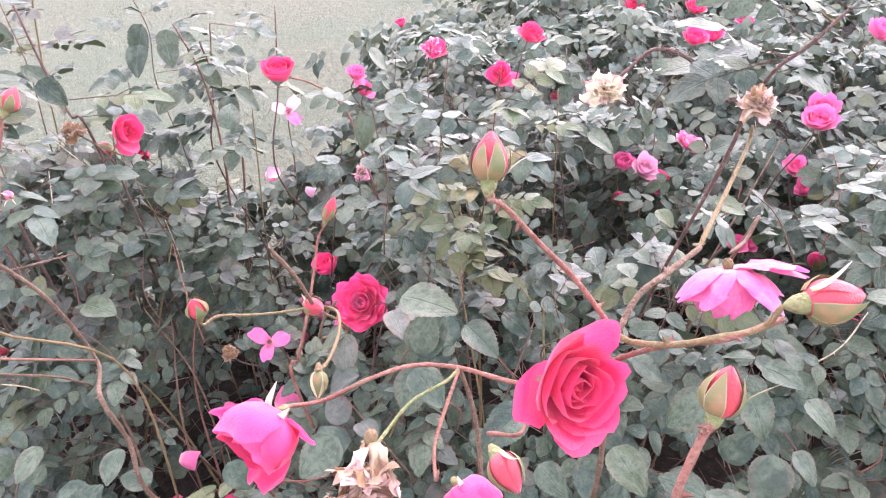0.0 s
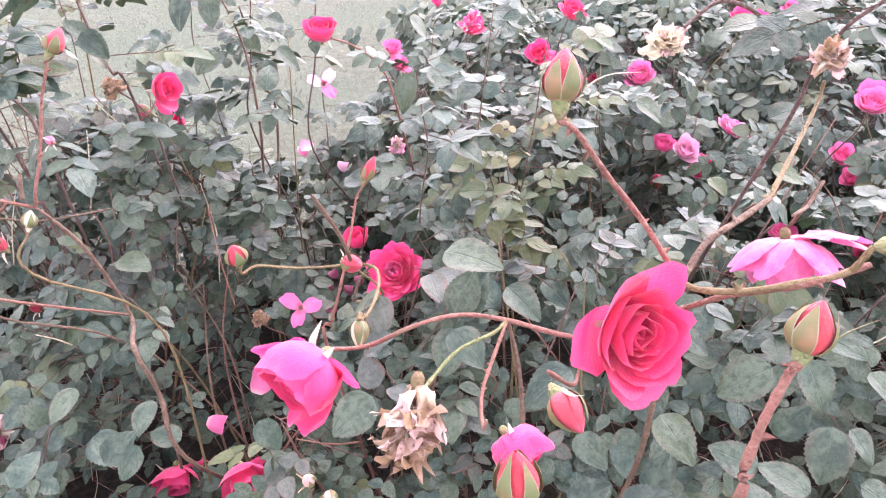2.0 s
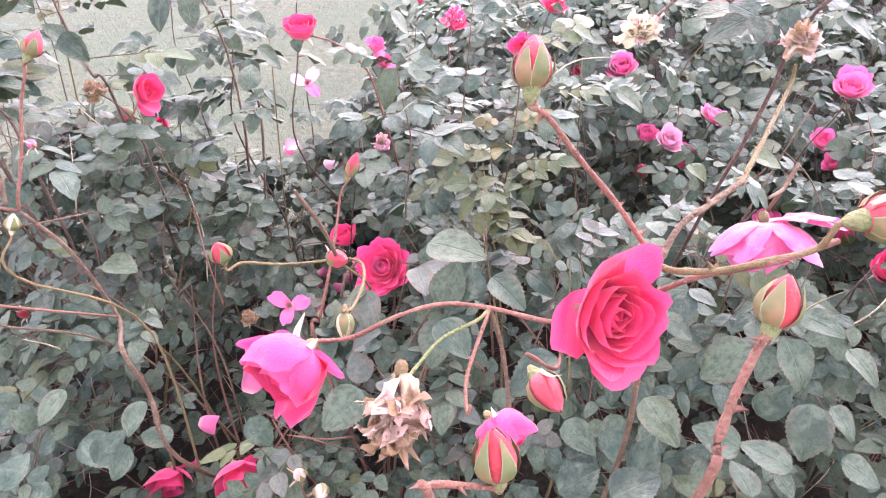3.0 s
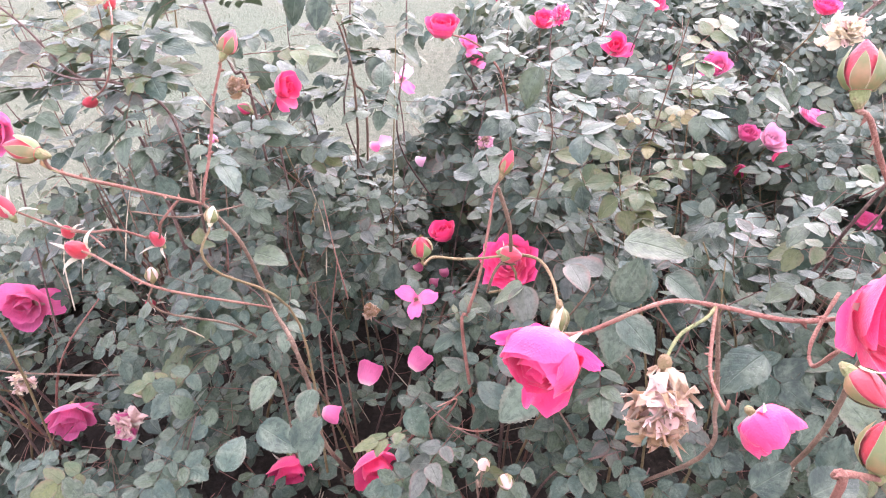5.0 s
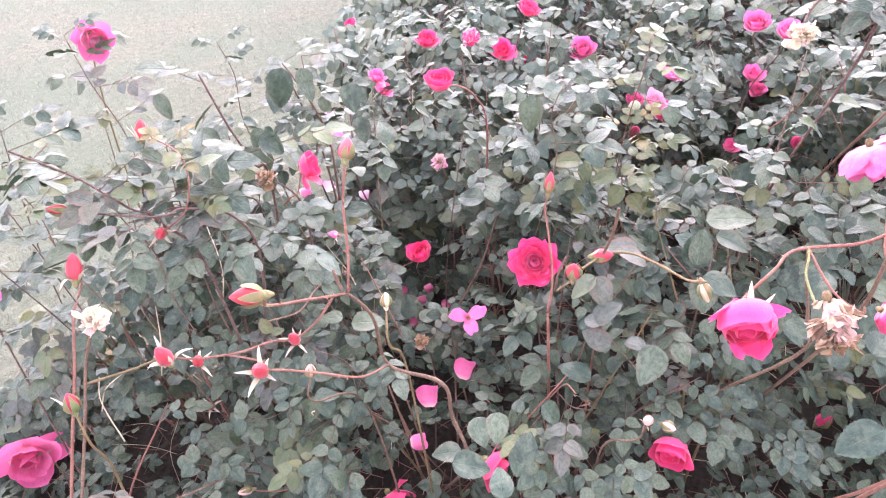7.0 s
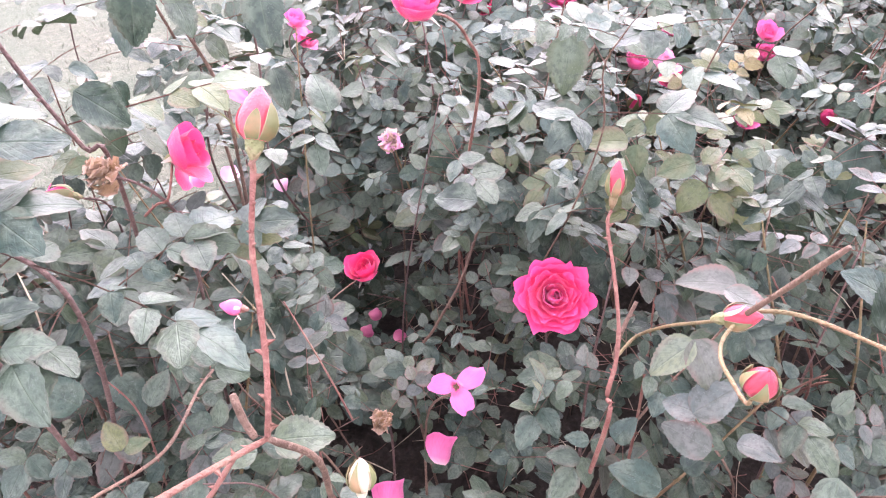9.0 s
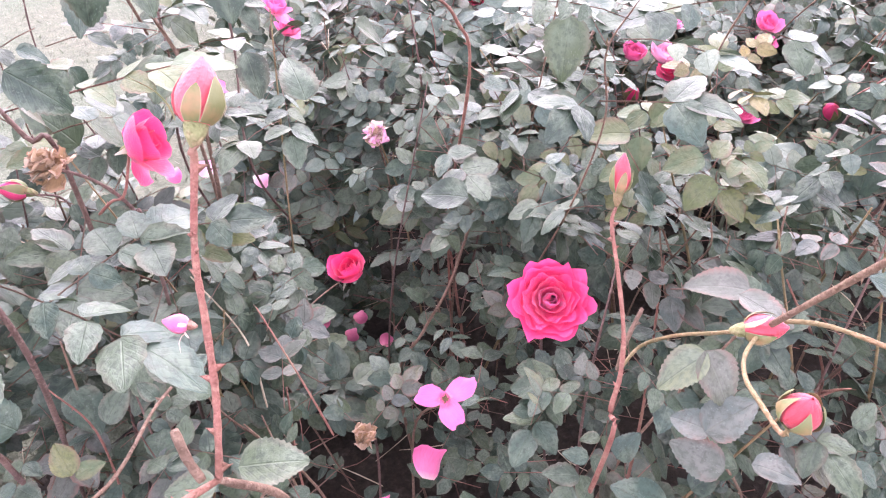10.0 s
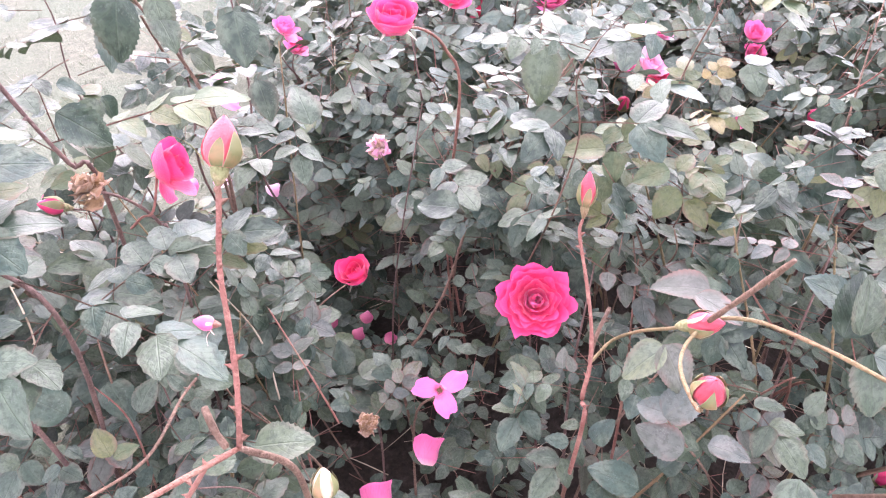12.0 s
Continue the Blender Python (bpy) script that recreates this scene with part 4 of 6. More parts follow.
rose((-0.017, 1.463, 0.772), (0.24, -0.72, 0.65), 0.040, "limp", (P_PINK, P_PALE, P_HOT), "wilted pink rose hanging limp", seed=63, sepals=2, crumple=0.12, ruffle=0.06, clear=0.3)
rose((-0.020, 1.845, 0.655), (0.11, -0.35, 0.93), 0.046, "half", P_RED, "red rose at the back of the bush", seed=64, sepals=1, crumple=0.12, ruffle=0.06, clear=0.3)
rose((0.420, 1.678, 0.582), (-0.37, -0.40, 0.84), 0.050, "half", P_PINK, "rose-pink flower behind a dried head", seed=65, sepals=1, crumple=0.12, ruffle=0.06, clear=0.3)
rose((-0.208, 1.692, 0.597), (0.18, -0.40, 0.90), 0.034, "loose", P_PINK, "small rose-pink flower", seed=66, sepals=1, crumple=0.12, ruffle=0.06, clear=0.3)
rose((0.865, 1.439, 0.480), (-0.19, -0.44, 0.88), 0.044, "loose", P_PINK, "rose-pink flower with ragged petals", seed=67, sepals=1, crumple=0.12, ruffle=0.06, clear=1.0)
rose((0.961, 1.566, 0.579), (-0.29, -0.28, 0.91), 0.052, "half", P_PINK, "rose-pink flower on a far bush", seed=68, sepals=1, crumple=0.12, ruffle=0.06, clear=0.3)
rose((0.762, 1.366, 0.306), (0.31, -0.38, 0.87), 0.034, "loose", P_PINK, "pink flower near the soil", seed=69, sepals=1, crumple=0.12, ruffle=0.06, clear=1.0)
bud((0.834, 1.199, 0.370), (-0.55, -0.31, 0.78), 0.050, "hot-pink bud on a low stem", seed=70, mat=P_HOT, fat=0.42, open_sepals=1)
rose((0.704, 1.306, 0.344), (-0.18, -0.35, 0.92), 0.034, "loose", P_PINK, "pink flower with few petals", seed=71, sepals=1, crumple=0.12, ruffle=0.06, clear=1.0)
rose((0.628, 0.785, 0.585), (0.23, -0.57, 0.79), 0.034, "half", P_HOT, "hot-pink rose low at the back", seed=72, sepals=1, crumple=0.12, ruffle=0.06, clear=0.3)
rose((0.931, 1.481, 0.398), (-0.44, -0.38, 0.81), 0.034, "half", P_PINK, "rose-pink flower half covered by a leaf", seed=73, sepals=1, crumple=0.12, ruffle=0.06, clear=1.0)
rose((0.687, 2.442, 0.621), (0.22, -0.36, 0.91), 0.050, "half", P_RED, "red rose on a far bush", seed=74, sepals=1, crumple=0.12, ruffle=0.06, clear=0.3)
rose((0.925, 2.468, 0.603), (0.12, -0.37, 0.92), 0.050, "half", P_RED, "red rose on a far bush", seed=75, sepals=1, crumple=0.12, ruffle=0.06, clear=0.3)
rose((0.808, 1.972, 0.646), (-0.35, -0.35, 0.87), 0.036, "half", P_HOT, "hot-pink rose on a far bush", seed=76, sepals=1, crumple=0.12, ruffle=0.06, clear=0.3)
rose((1.238, 1.873, 0.684), (0.36, -0.35, 0.86), 0.055, "half", P_PINK, "rose-pink flower on a far bush", seed=77, sepals=1, crumple=0.12, ruffle=0.06, clear=0.3)
rose((1.124, 2.484, 0.551), (-0.13, -0.37, 0.92), 0.040, "half", P_PINK, "rose-pink flower on a far bush", seed=78, sepals=1, crumple=0.12, ruffle=0.06, clear=0.3)
rose((-0.149, 2.397, 0.577), (-0.27, -0.33, 0.91), 0.030, "cup", P_HOT, "small hot-pink flower by the lawn", seed=79, sepals=1, crumple=0.12, ruffle=0.06, clear=0.3)
rose((-0.223, 1.681, 0.645), (0.32, -0.32, 0.89), 0.036, "loose", P_PINK, "rose-pink flower by the lawn", seed=80, sepals=1, crumple=0.12, ruffle=0.06, clear=0.3)
rose((0.378, 1.979, 0.471), (-0.42, -0.27, 0.86), 0.046, "half", P_RED, "red rose high on the next bush", seed=81, sepals=1, crumple=0.12, ruffle=0.06, clear=0.3)
rose((0.619, 1.608, 0.749), (0.08, -0.36, 0.93), 0.040, "half", P_HOT, "hot-pink rose on the next bush", seed=82, sepals=1, crumple=0.12, ruffle=0.06, clear=0.3)

# fallen petals on the leaves and the soil
fallen_petal((-0.393, 0.843, 0.285), (0.07, -0.76, 0.65), 0.048, P_PINK, turn=100, seed=83, clear=0.9)
fallen_petal((-0.299, 0.874, 0.291), (0.07, -0.76, 0.65), 0.046, P_PINK, turn=80, seed=84, clear=0.9)
fallen_petal((-0.496, 1.691, 0.344), (0.02, -0.63, 0.78), 0.034, P_PINK, turn=20, seed=85)
fallen_petal((-0.296, 1.215, 0.215), (-0.02, -0.51, 0.86), 0.025, P_SOIL, turn=10, seed=86)
fallen_petal((-0.337, 1.246, 0.237), (-0.02, -0.51, 0.86), 0.025, P_SOIL, turn=50, seed=87)
fallen_petal((-0.243, 1.184, 0.202), (-0.02, -0.51, 0.86), 0.025, P_SOIL, turn=70, seed=88)
fallen_petal((-0.336, 1.182, 0.177), (-0.02, -0.51, 0.86), 0.025, P_SOIL, turn=80, seed=89)
fallen_petal((-0.347, 1.226, 0.216), (-0.02, -0.51, 0.86), 0.025, P_SOIL, turn=50, seed=90)
fallen_petal((-0.272, 1.229, 0.235), (-0.02, -0.51, 0.86), 0.025, P_SOIL, turn=25, seed=91)
fallen_petal((-0.347, 1.519, 0.386), (0.05, -0.54, 0.84), 0.030, P_PALE, turn=10, seed=92)
fallen_petal((-0.446, 0.749, 0.275), (0.02, -0.55, 0.83), 0.035, P_PINK, turn=10, seed=93)
fallen_petal((-0.437, 1.512, 0.443), (0.02, -0.55, 0.83), 0.035, P_PALE, turn=120, seed=94)

# stems that can be followed with the eye
cane([(0.223, 0.321, 0.950), (0.189, 0.319, 0.936), (0.158, 0.342, 0.908), (0.137, 0.358, 0.882), (0.110, 0.376, 0.844), (0.070, 0.386, 0.828), (0.020, 0.414, 0.819), (-0.020, 0.406, 0.830), (-0.056, 0.387, 0.833), (-0.093, 0.381, 0.816), (-0.123, 0.361, 0.830)], 0.0042, 0.0032, S_RED, thorns=10)
cane([(0.020, 0.414, 0.819), (0.008, 0.400, 0.817), (-0.020, 0.375, 0.820), (-0.039, 0.344, 0.819), (-0.047, 0.328, 0.819)], 0.0030, 0.0026, S_GREEN, thorns=2)
cane([(0.020, 0.414, 0.819), (0.008, 0.378, 0.810), (-0.001, 0.343, 0.805), (0.000, 0.311, 0.806), (0.002, 0.312, 0.814)], 0.0030, 0.0024, S_RED, thorns=4)
cane([(0.020, 0.414, 0.819), (0.033, 0.415, 0.764), (0.040, 0.402, 0.702), (0.041, 0.404, 0.629), (0.050, 0.620, 0.250), (0.050, 0.660, 0.000)], 0.0035, 0.0050, S_BROWN, thorns=10)
cane([(0.132, 0.360, 0.903), (0.100, 0.365, 0.948), (0.069, 0.355, 0.988), (0.045, 0.342, 1.022), (0.034, 0.340, 1.029)], 0.0036, 0.0030, S_RED, thorns=7)
cane([(0.132, 0.360, 0.903), (0.142, 0.345, 0.909), (0.162, 0.330, 0.921), (0.189, 0.320, 0.937), (0.208, 0.316, 0.947), (0.211, 0.309, 0.970)], 0.0045, 0.0036, S_OLIVE, thorns=4)
cane([(0.132, 0.360, 0.903), (0.151, 0.384, 0.920), (0.176, 0.403, 0.926), (0.209, 0.429, 0.932)], 0.0044, 0.0042, S_BROWN, thorns=4)
cane([(0.149, 0.237, 0.945), (0.148, 0.237, 0.948), (0.143, 0.233, 0.941), (0.133, 0.221, 0.926), (0.126, 0.211, 0.902), (0.120, 0.203, 0.857), (0.100, 0.260, 0.500), (0.120, 0.500, 0.000)], 0.0038, 0.0052, S_RED, thorns=9)
cane([(0.137, 0.359, 0.883), (0.149, 0.400, 0.781), (0.162, 0.431, 0.611), (0.200, 0.600, 0.200), (0.200, 0.650, 0.000)], 0.0045, 0.0060, S_BROWN, thorns=8)
cane([(0.013, 0.177, 0.909), (-0.020, 0.164, 0.928), (-0.015, 0.164, 0.904), (0.020, 0.220, 0.600), (0.040, 0.450, 0.000)], 0.0030, 0.0045, S_RED, thorns=6)
cane([(0.034, 0.271, 0.904), (0.064, 0.332, 0.831), (0.074, 0.359, 0.831), (0.099, 0.388, 0.856)], 0.0028, 0.0030, S_RED, thorns=2)
cane([(0.298, 0.576, 0.969), (0.297, 0.573, 0.950), (0.251, 0.498, 0.940), (0.221, 0.450, 0.934), (0.207, 0.428, 0.929)], 0.0030, 0.0040, S_OLIVE, thorns=8)
cane([(0.172, 0.639, 0.981), (0.198, 0.663, 0.995), (0.226, 0.670, 1.013), (0.263, 0.663, 1.002), (0.301, 0.656, 0.965), (0.329, 0.668, 0.913), (0.300, 0.800, 0.450), (0.330, 0.780, 0.000)], 0.0028, 0.0050, S_DARK, leaves=17, size=0.044, thorns=8)
cane([(0.383, 0.626, 1.061), (0.358, 0.632, 1.025), (0.338, 0.646, 0.994), (0.332, 0.673, 0.930)], 0.0032, 0.0040, S_DARK, leaves=17, size=0.044, thorns=6)
cane([(0.287, 0.532, 0.855), (0.316, 0.564, 0.847), (0.346, 0.614, 0.829), (0.380, 0.800, 0.450), (0.360, 0.800, 0.000)], 0.0030, 0.0045, S_BROWN, thorns=4)
cane([(-0.159, 0.759, 0.746), (-0.166, 0.753, 0.733), (-0.172, 0.728, 0.697), (-0.180, 0.701, 0.656), (-0.189, 0.685, 0.619), (-0.200, 0.677, 0.581), (-0.206, 0.665, 0.533), (-0.160, 0.760, 0.000)], 0.0028, 0.0048, S_RED, thorns=10)
cane([(-0.144, 0.718, 0.652), (-0.163, 0.710, 0.629), (-0.173, 0.705, 0.595)], 0.0038, 0.0040, S_BROWN, thorns=1)
cane([(-0.147, 0.604, 0.734), (-0.145, 0.638, 0.696), (-0.135, 0.682, 0.645), (-0.135, 0.717, 0.596), (-0.171, 0.704, 0.595)], 0.0028, 0.0034, S_OLIVE, thorns=3)
cane([(-0.242, 0.518, 0.791), (-0.242, 0.520, 0.780), (-0.233, 0.540, 0.775), (-0.207, 0.569, 0.752), (-0.179, 0.591, 0.738), (-0.147, 0.604, 0.734)], 0.0026, 0.0028, S_OLIVE, thorns=2)
cane([(-0.147, 0.604, 0.734), (-0.130, 0.603, 0.734), (-0.114, 0.578, 0.744), (-0.106, 0.526, 0.758), (-0.107, 0.467, 0.776), (-0.109, 0.431, 0.801)], 0.0032, 0.0032, S_OLIVE, thorns=3)
cane([(-0.147, 0.604, 0.734), (-0.152, 0.573, 0.797), (-0.166, 0.541, 0.861)], 0.0040, 0.0040, S_BROWN, thorns=3)
cane([(-0.481, 0.679, 0.940), (-0.480, 0.681, 0.936), (-0.492, 0.668, 0.899), (-0.498, 0.656, 0.865), (-0.504, 0.643, 0.834), (-0.512, 0.631, 0.805), (-0.517, 0.629, 0.785)], 0.0028, 0.0036, S_RED, thorns=12)
cane([(-0.606, 0.517, 0.906), (-0.613, 0.531, 0.884), (-0.597, 0.553, 0.860), (-0.573, 0.582, 0.833), (-0.517, 0.629, 0.785)], 0.0030, 0.0036, S_RED, thorns=8)
cane([(-0.517, 0.629, 0.785), (-0.490, 0.647, 0.715), (-0.480, 0.673, 0.586), (-0.422, 0.573, 0.620), (-0.413, 0.577, 0.534), (-0.401, 0.569, 0.415), (-0.420, 0.800, 0.000)], 0.0042, 0.0062, S_BROWN, thorns=14)
cane([(-0.757, 0.719, 0.344), (-0.715, 0.712, 0.325), (-0.670, 0.715, 0.300), (-0.640, 0.760, 0.100), (-0.650, 0.800, 0.000)], 0.0024, 0.0036, S_RED, thorns=4)
cane([(-1.040, 0.720, 0.400), (-0.986, 0.736, 0.372), (-0.880, 0.745, 0.360), (-0.760, 0.790, 0.300), (-0.720, 0.900, 0.000)], 0.0026, 0.0040, S_BROWN, thorns=4)
cane([(-0.649, 0.564, 0.761), (-0.622, 0.551, 0.763), (-0.583, 0.527, 0.764), (-0.533, 0.525, 0.735), (-0.480, 0.673, 0.586)], 0.0026, 0.0032, S_RED, thorns=6)
cane([(-0.755, 0.611, 0.789), (-0.737, 0.654, 0.735), (-0.677, 0.632, 0.740), (-0.630, 0.621, 0.751), (-0.603, 0.651, 0.717), (-0.567, 0.612, 0.768), (-0.537, 0.613, 0.800)], 0.0024, 0.0030, S_RED, thorns=5)
cane([(-0.755, 0.611, 0.789), (-0.818, 0.670, 0.734), (-0.876, 0.672, 0.732)], 0.0026, 0.0030, S_OLIVE, thorns=3)
cane([(-0.735, 0.670, 0.714), (-0.695, 0.653, 0.723), (-0.644, 0.605, 0.735)], 0.0020, 0.0024, S_RED, thorns=2)
cane([(-0.851, 0.771, 0.823), (-0.866, 0.730, 0.802), (-0.890, 0.697, 0.736), (-0.925, 0.662, 0.651), (-0.968, 0.614, 0.542)], 0.0028, 0.0040, S_RED, thorns=8)
cane([(-0.823, 0.664, 0.835), (-0.862, 0.677, 0.764), (-0.892, 0.656, 0.690), (-0.929, 0.623, 0.601), (-0.971, 0.595, 0.501)], 0.0032, 0.0045, S_BROWN, thorns=5)
cane([(-0.732, 0.935, 0.923), (-0.744, 0.882, 0.903), (-0.760, 0.884, 0.847), (-0.744, 0.872, 0.818), (-0.708, 0.879, 0.686), (-0.720, 0.950, 0.000)], 0.0026, 0.0050, S_DARK, leaves=17, size=0.044, thorns=8)
cane([(-0.880, 0.915, 0.864), (-0.736, 0.795, 0.879), (-0.699, 0.814, 0.869), (-0.641, 0.829, 0.830), (-0.623, 0.826, 0.732), (-0.700, 0.950, 0.350), (-0.720, 0.950, 0.000)], 0.0024, 0.0048, S_DARK, leaves=17, size=0.044, thorns=8)
cane([(-0.880, 0.857, 0.992), (-0.817, 0.849, 0.936), (-0.761, 0.838, 0.870), (-0.706, 0.842, 0.858)], 0.0030, 0.0030, S_DARK, leaves=17, size=0.044, thorns=5)
cane([(-0.744, 0.827, 0.832), (-0.694, 0.806, 0.873), (-0.677, 0.827, 0.938), (-0.732, 0.935, 0.945)], 0.0022, 0.0024, S_RED, thorns=2)
cane([(-0.580, 0.967, 0.800), (-0.554, 0.972, 0.775), (-0.535, 0.976, 0.736), (-0.532, 0.977, 0.685), (-0.570, 1.120, 0.200), (-0.570, 1.120, 0.000)], 0.0024, 0.0045, S_DARK, leaves=17, size=0.044, thorns=6)
cane([(-0.520, 0.995, 0.785), (-0.536, 0.973, 0.755), (-0.549, 0.979, 0.747), (-0.564, 0.991, 0.730)], 0.0022, 0.0026, S_RED, thorns=2)
cane([(-0.633, 1.017, 0.983), (-0.615, 1.005, 0.895), (-0.591, 0.993, 0.818), (-0.575, 1.006, 0.769), (-0.620, 1.150, 0.300), (-0.620, 1.150, 0.000)], 0.0032, 0.0050, S_DARK, leaves=17, size=0.044, thorns=9)
cane([(-0.491, 1.236, 0.894), (-0.458, 1.226, 0.814), (-0.439, 1.204, 0.734), (-0.442, 1.212, 0.623), (-0.448, 1.220, 0.428), (-0.400, 1.350, 0.000)], 0.0036, 0.0055, S_BROWN, leaves=13, thorns=10)
cane([(-0.446, 1.303, 0.877), (-0.455, 1.256, 0.737), (-0.473, 1.250, 0.605), (-0.420, 1.320, 0.300), (-0.420, 1.330, 0.000)], 0.0026, 0.0045, S_DARK, leaves=17, size=0.044, thorns=8)
cane([(-0.348, 1.436, 0.876), (-0.356, 1.387, 0.713), (-0.377, 1.351, 0.513), (-0.280, 1.500, 0.200), (-0.280, 1.500, 0.000)], 0.0028, 0.0045, S_DARK, leaves=17, size=0.044, thorns=8)
cane([(-0.248, 1.006, 0.873), (-0.205, 1.016, 0.858), (-0.167, 1.039, 0.817), (-0.143, 1.055, 0.741), (-0.110, 1.190, 0.400), (-0.100, 1.200, 0.000)], 0.0026, 0.0045, S_RED, thorns=6)
cane([(-0.274, 1.259, 0.312), (-0.344, 1.178, 0.364), (-0.393, 1.152, 0.356), (-0.444, 1.127, 0.325), (-0.380, 1.000, 0.050)], 0.0022, 0.0030, S_BROWN, thorns=2)
cane([(-0.069, 1.089, 0.585), (-0.112, 1.089, 0.517), (-0.172, 1.063, 0.409), (-0.218, 1.068, 0.323), (-0.271, 1.058, 0.231), (-0.280, 0.930, 0.000)], 0.0036, 0.0050, S_BROWN, leaves=13, thorns=8)
cane([(-0.137, 1.431, 0.469), (-0.124, 1.419, 0.365), (-0.137, 1.400, 0.250), (-0.200, 1.280, 0.000)], 0.0030, 0.0040, S_BROWN, thorns=5)
cane([(0.137, 1.163, 0.719), (0.085, 1.168, 0.654), (0.028, 1.157, 0.614), (-0.046, 1.125, 0.559)], 0.0036, 0.0038, S_BROWN, leaves=13, thorns=5)
cane([(-0.484, 1.328, 0.834), (-0.468, 1.325, 0.763), (-0.461, 1.320, 0.676), (-0.444, 1.335, 0.596), (-0.450, 1.200, 0.250), (-0.450, 1.220, 0.000)], 0.0036, 0.0055, S_BROWN, leaves=13, thorns=10)
cane([(-0.483, 1.233, 0.522), (-0.478, 1.224, 0.459), (-0.481, 1.219, 0.391), (-0.450, 1.120, 0.050)], 0.0040, 0.0045, S_OLIVE, thorns=3)
cane([(0.506, 0.968, 0.575), (0.453, 0.964, 0.483), (0.414, 0.953, 0.382), (0.362, 0.958, 0.276)], 0.0040, 0.0045, S_DARK, leaves=17, size=0.044, thorns=6)
cane([(-0.629, 0.658, 0.755), (-0.587, 0.705, 0.717), (-0.559, 0.780, 0.685), (-0.544, 0.803, 0.678)], 0.0022, 0.0026, S_BROWN, thorns=5)
cane([(-0.527, 0.637, 0.824), (-0.526, 0.629, 0.809), (-0.523, 0.622, 0.799)], 0.0042, 0.0044, S_BROWN, thorns=1)
cane([(-0.748, 1.143, 0.621), (-0.719, 1.127, 0.585), (-0.721, 1.109, 0.511), (-0.710, 1.053, 0.417), (-0.720, 0.900, 0.000)], 0.0040, 0.0055, S_BROWN, thorns=7)

# single large leaves that stand out
blade((0.200, 0.558, 0.521), (0.175, 0.523, 0.498), "green", (-0.12, -0.35, 0.93))
blade((0.175, 0.404, 0.601), (0.188, 0.427, 0.641), "green", (-0.20, -0.18, 0.96))
blade((0.113, 0.491, 0.588), (0.141, 0.452, 0.582), "green", (-0.14, -0.40, 0.91))
blade((0.173, 0.433, 0.690), (0.197, 0.387, 0.678), "green", (-0.15, -0.18, 0.97))
blade((0.267, 0.443, 0.747), (0.223, 0.445, 0.707), "green", (-0.13, -0.44, 0.89))
blade((0.238, 0.600, 0.650), (0.277, 0.580, 0.636), "green", (0.13, -0.21, 0.97))
blade((0.250, 0.380, 0.680), (0.210, 0.397, 0.692), "green", (0.11, -0.48, 0.87))
blade((0.280, 0.383, 0.603), (0.276, 0.425, 0.612), "green", (0.24, -0.21, 0.95))
blade((0.286, 0.357, 0.682), (0.250, 0.385, 0.688), "green", (0.14, -0.24, 0.96))
blade((0.307, 0.394, 0.726), (0.296, 0.359, 0.688), "green", (-0.09, -0.49, 0.87))
blade((0.301, 0.454, 0.642), (0.326, 0.454, 0.681), "green", (0.29, -0.33, 0.90))
blade((0.292, 0.440, 0.760), (0.310, 0.409, 0.726), "green", (-0.12, -0.32, 0.94))
blade((0.330, 0.364, 0.687), (0.360, 0.345, 0.676), "green", (0.31, -0.47, 0.83))
blade((0.091, 0.386, 0.605), (0.133, 0.402, 0.623), "green", (0.17, -0.49, 0.86))
blade((0.136, 0.366, 0.626), (0.187, 0.385, 0.638), "green", (0.09, -0.21, 0.97))
blade((0.264, 0.577, 0.548), (0.299, 0.608, 0.567), "green", (0.30, -0.46, 0.83))
blade((0.362, 0.441, 0.669), (0.383, 0.415, 0.650), "green", (0.24, -0.40, 0.88))
blade((0.349, 0.436, 0.751), (0.367, 0.404, 0.740), "green", (0.26, -0.46, 0.85))
blade((0.030, 0.578, 0.727), (0.067, 0.544, 0.713), "green", (0.03, -0.34, 0.94))
blade((0.088, 0.707, 0.639), (0.125, 0.675, 0.624), "green", (0.09, -0.23, 0.97))
blade((-0.027, 0.544, 0.715), (-0.007, 0.563, 0.760), "green", (0.21, -0.37, 0.90))
blade((0.281, 0.468, 0.481), (0.259, 0.507, 0.476), "green", (-0.07, -0.27, 0.96))
blade((0.459, 0.504, 0.600), (0.436, 0.513, 0.617), "green", (-0.21, -0.41, 0.89))
blade((0.314, 0.463, 0.768), (0.341, 0.435, 0.773), "green", (-0.21, -0.21, 0.95))
blade((0.083, 0.431, 0.748), (0.038, 0.407, 0.727), "green", (-0.20, -0.18, 0.96))
blade((-0.446, 0.471, 0.746), (-0.422, 0.454, 0.715), "green", (0.24, -0.18, 0.95))
blade((-0.436, 0.516, 0.753), (-0.423, 0.510, 0.710), "green", (-0.13, -0.50, 0.86))
blade((-0.451, 0.480, 0.674), (-0.426, 0.502, 0.650), "green", (-0.01, -0.28, 0.96))
blade((-0.391, 0.428, 0.704), (-0.407, 0.396, 0.691), "green", (-0.25, -0.47, 0.84))
blade((-0.424, 0.511, 0.634), (-0.452, 0.488, 0.610), "green", (0.24, -0.44, 0.86))
blade((-0.376, 0.402, 0.626), (-0.349, 0.425, 0.647), "green", (0.22, -0.32, 0.92))
blade((-0.391, 0.527, 0.579), (-0.395, 0.484, 0.567), "green", (-0.23, -0.32, 0.92))
blade((-0.357, 0.435, 0.611), (-0.379, 0.410, 0.585), "green", (-0.13, -0.50, 0.86))
blade((-0.406, 0.577, 0.443), (-0.453, 0.586, 0.450), "green", (0.17, -0.20, 0.96))
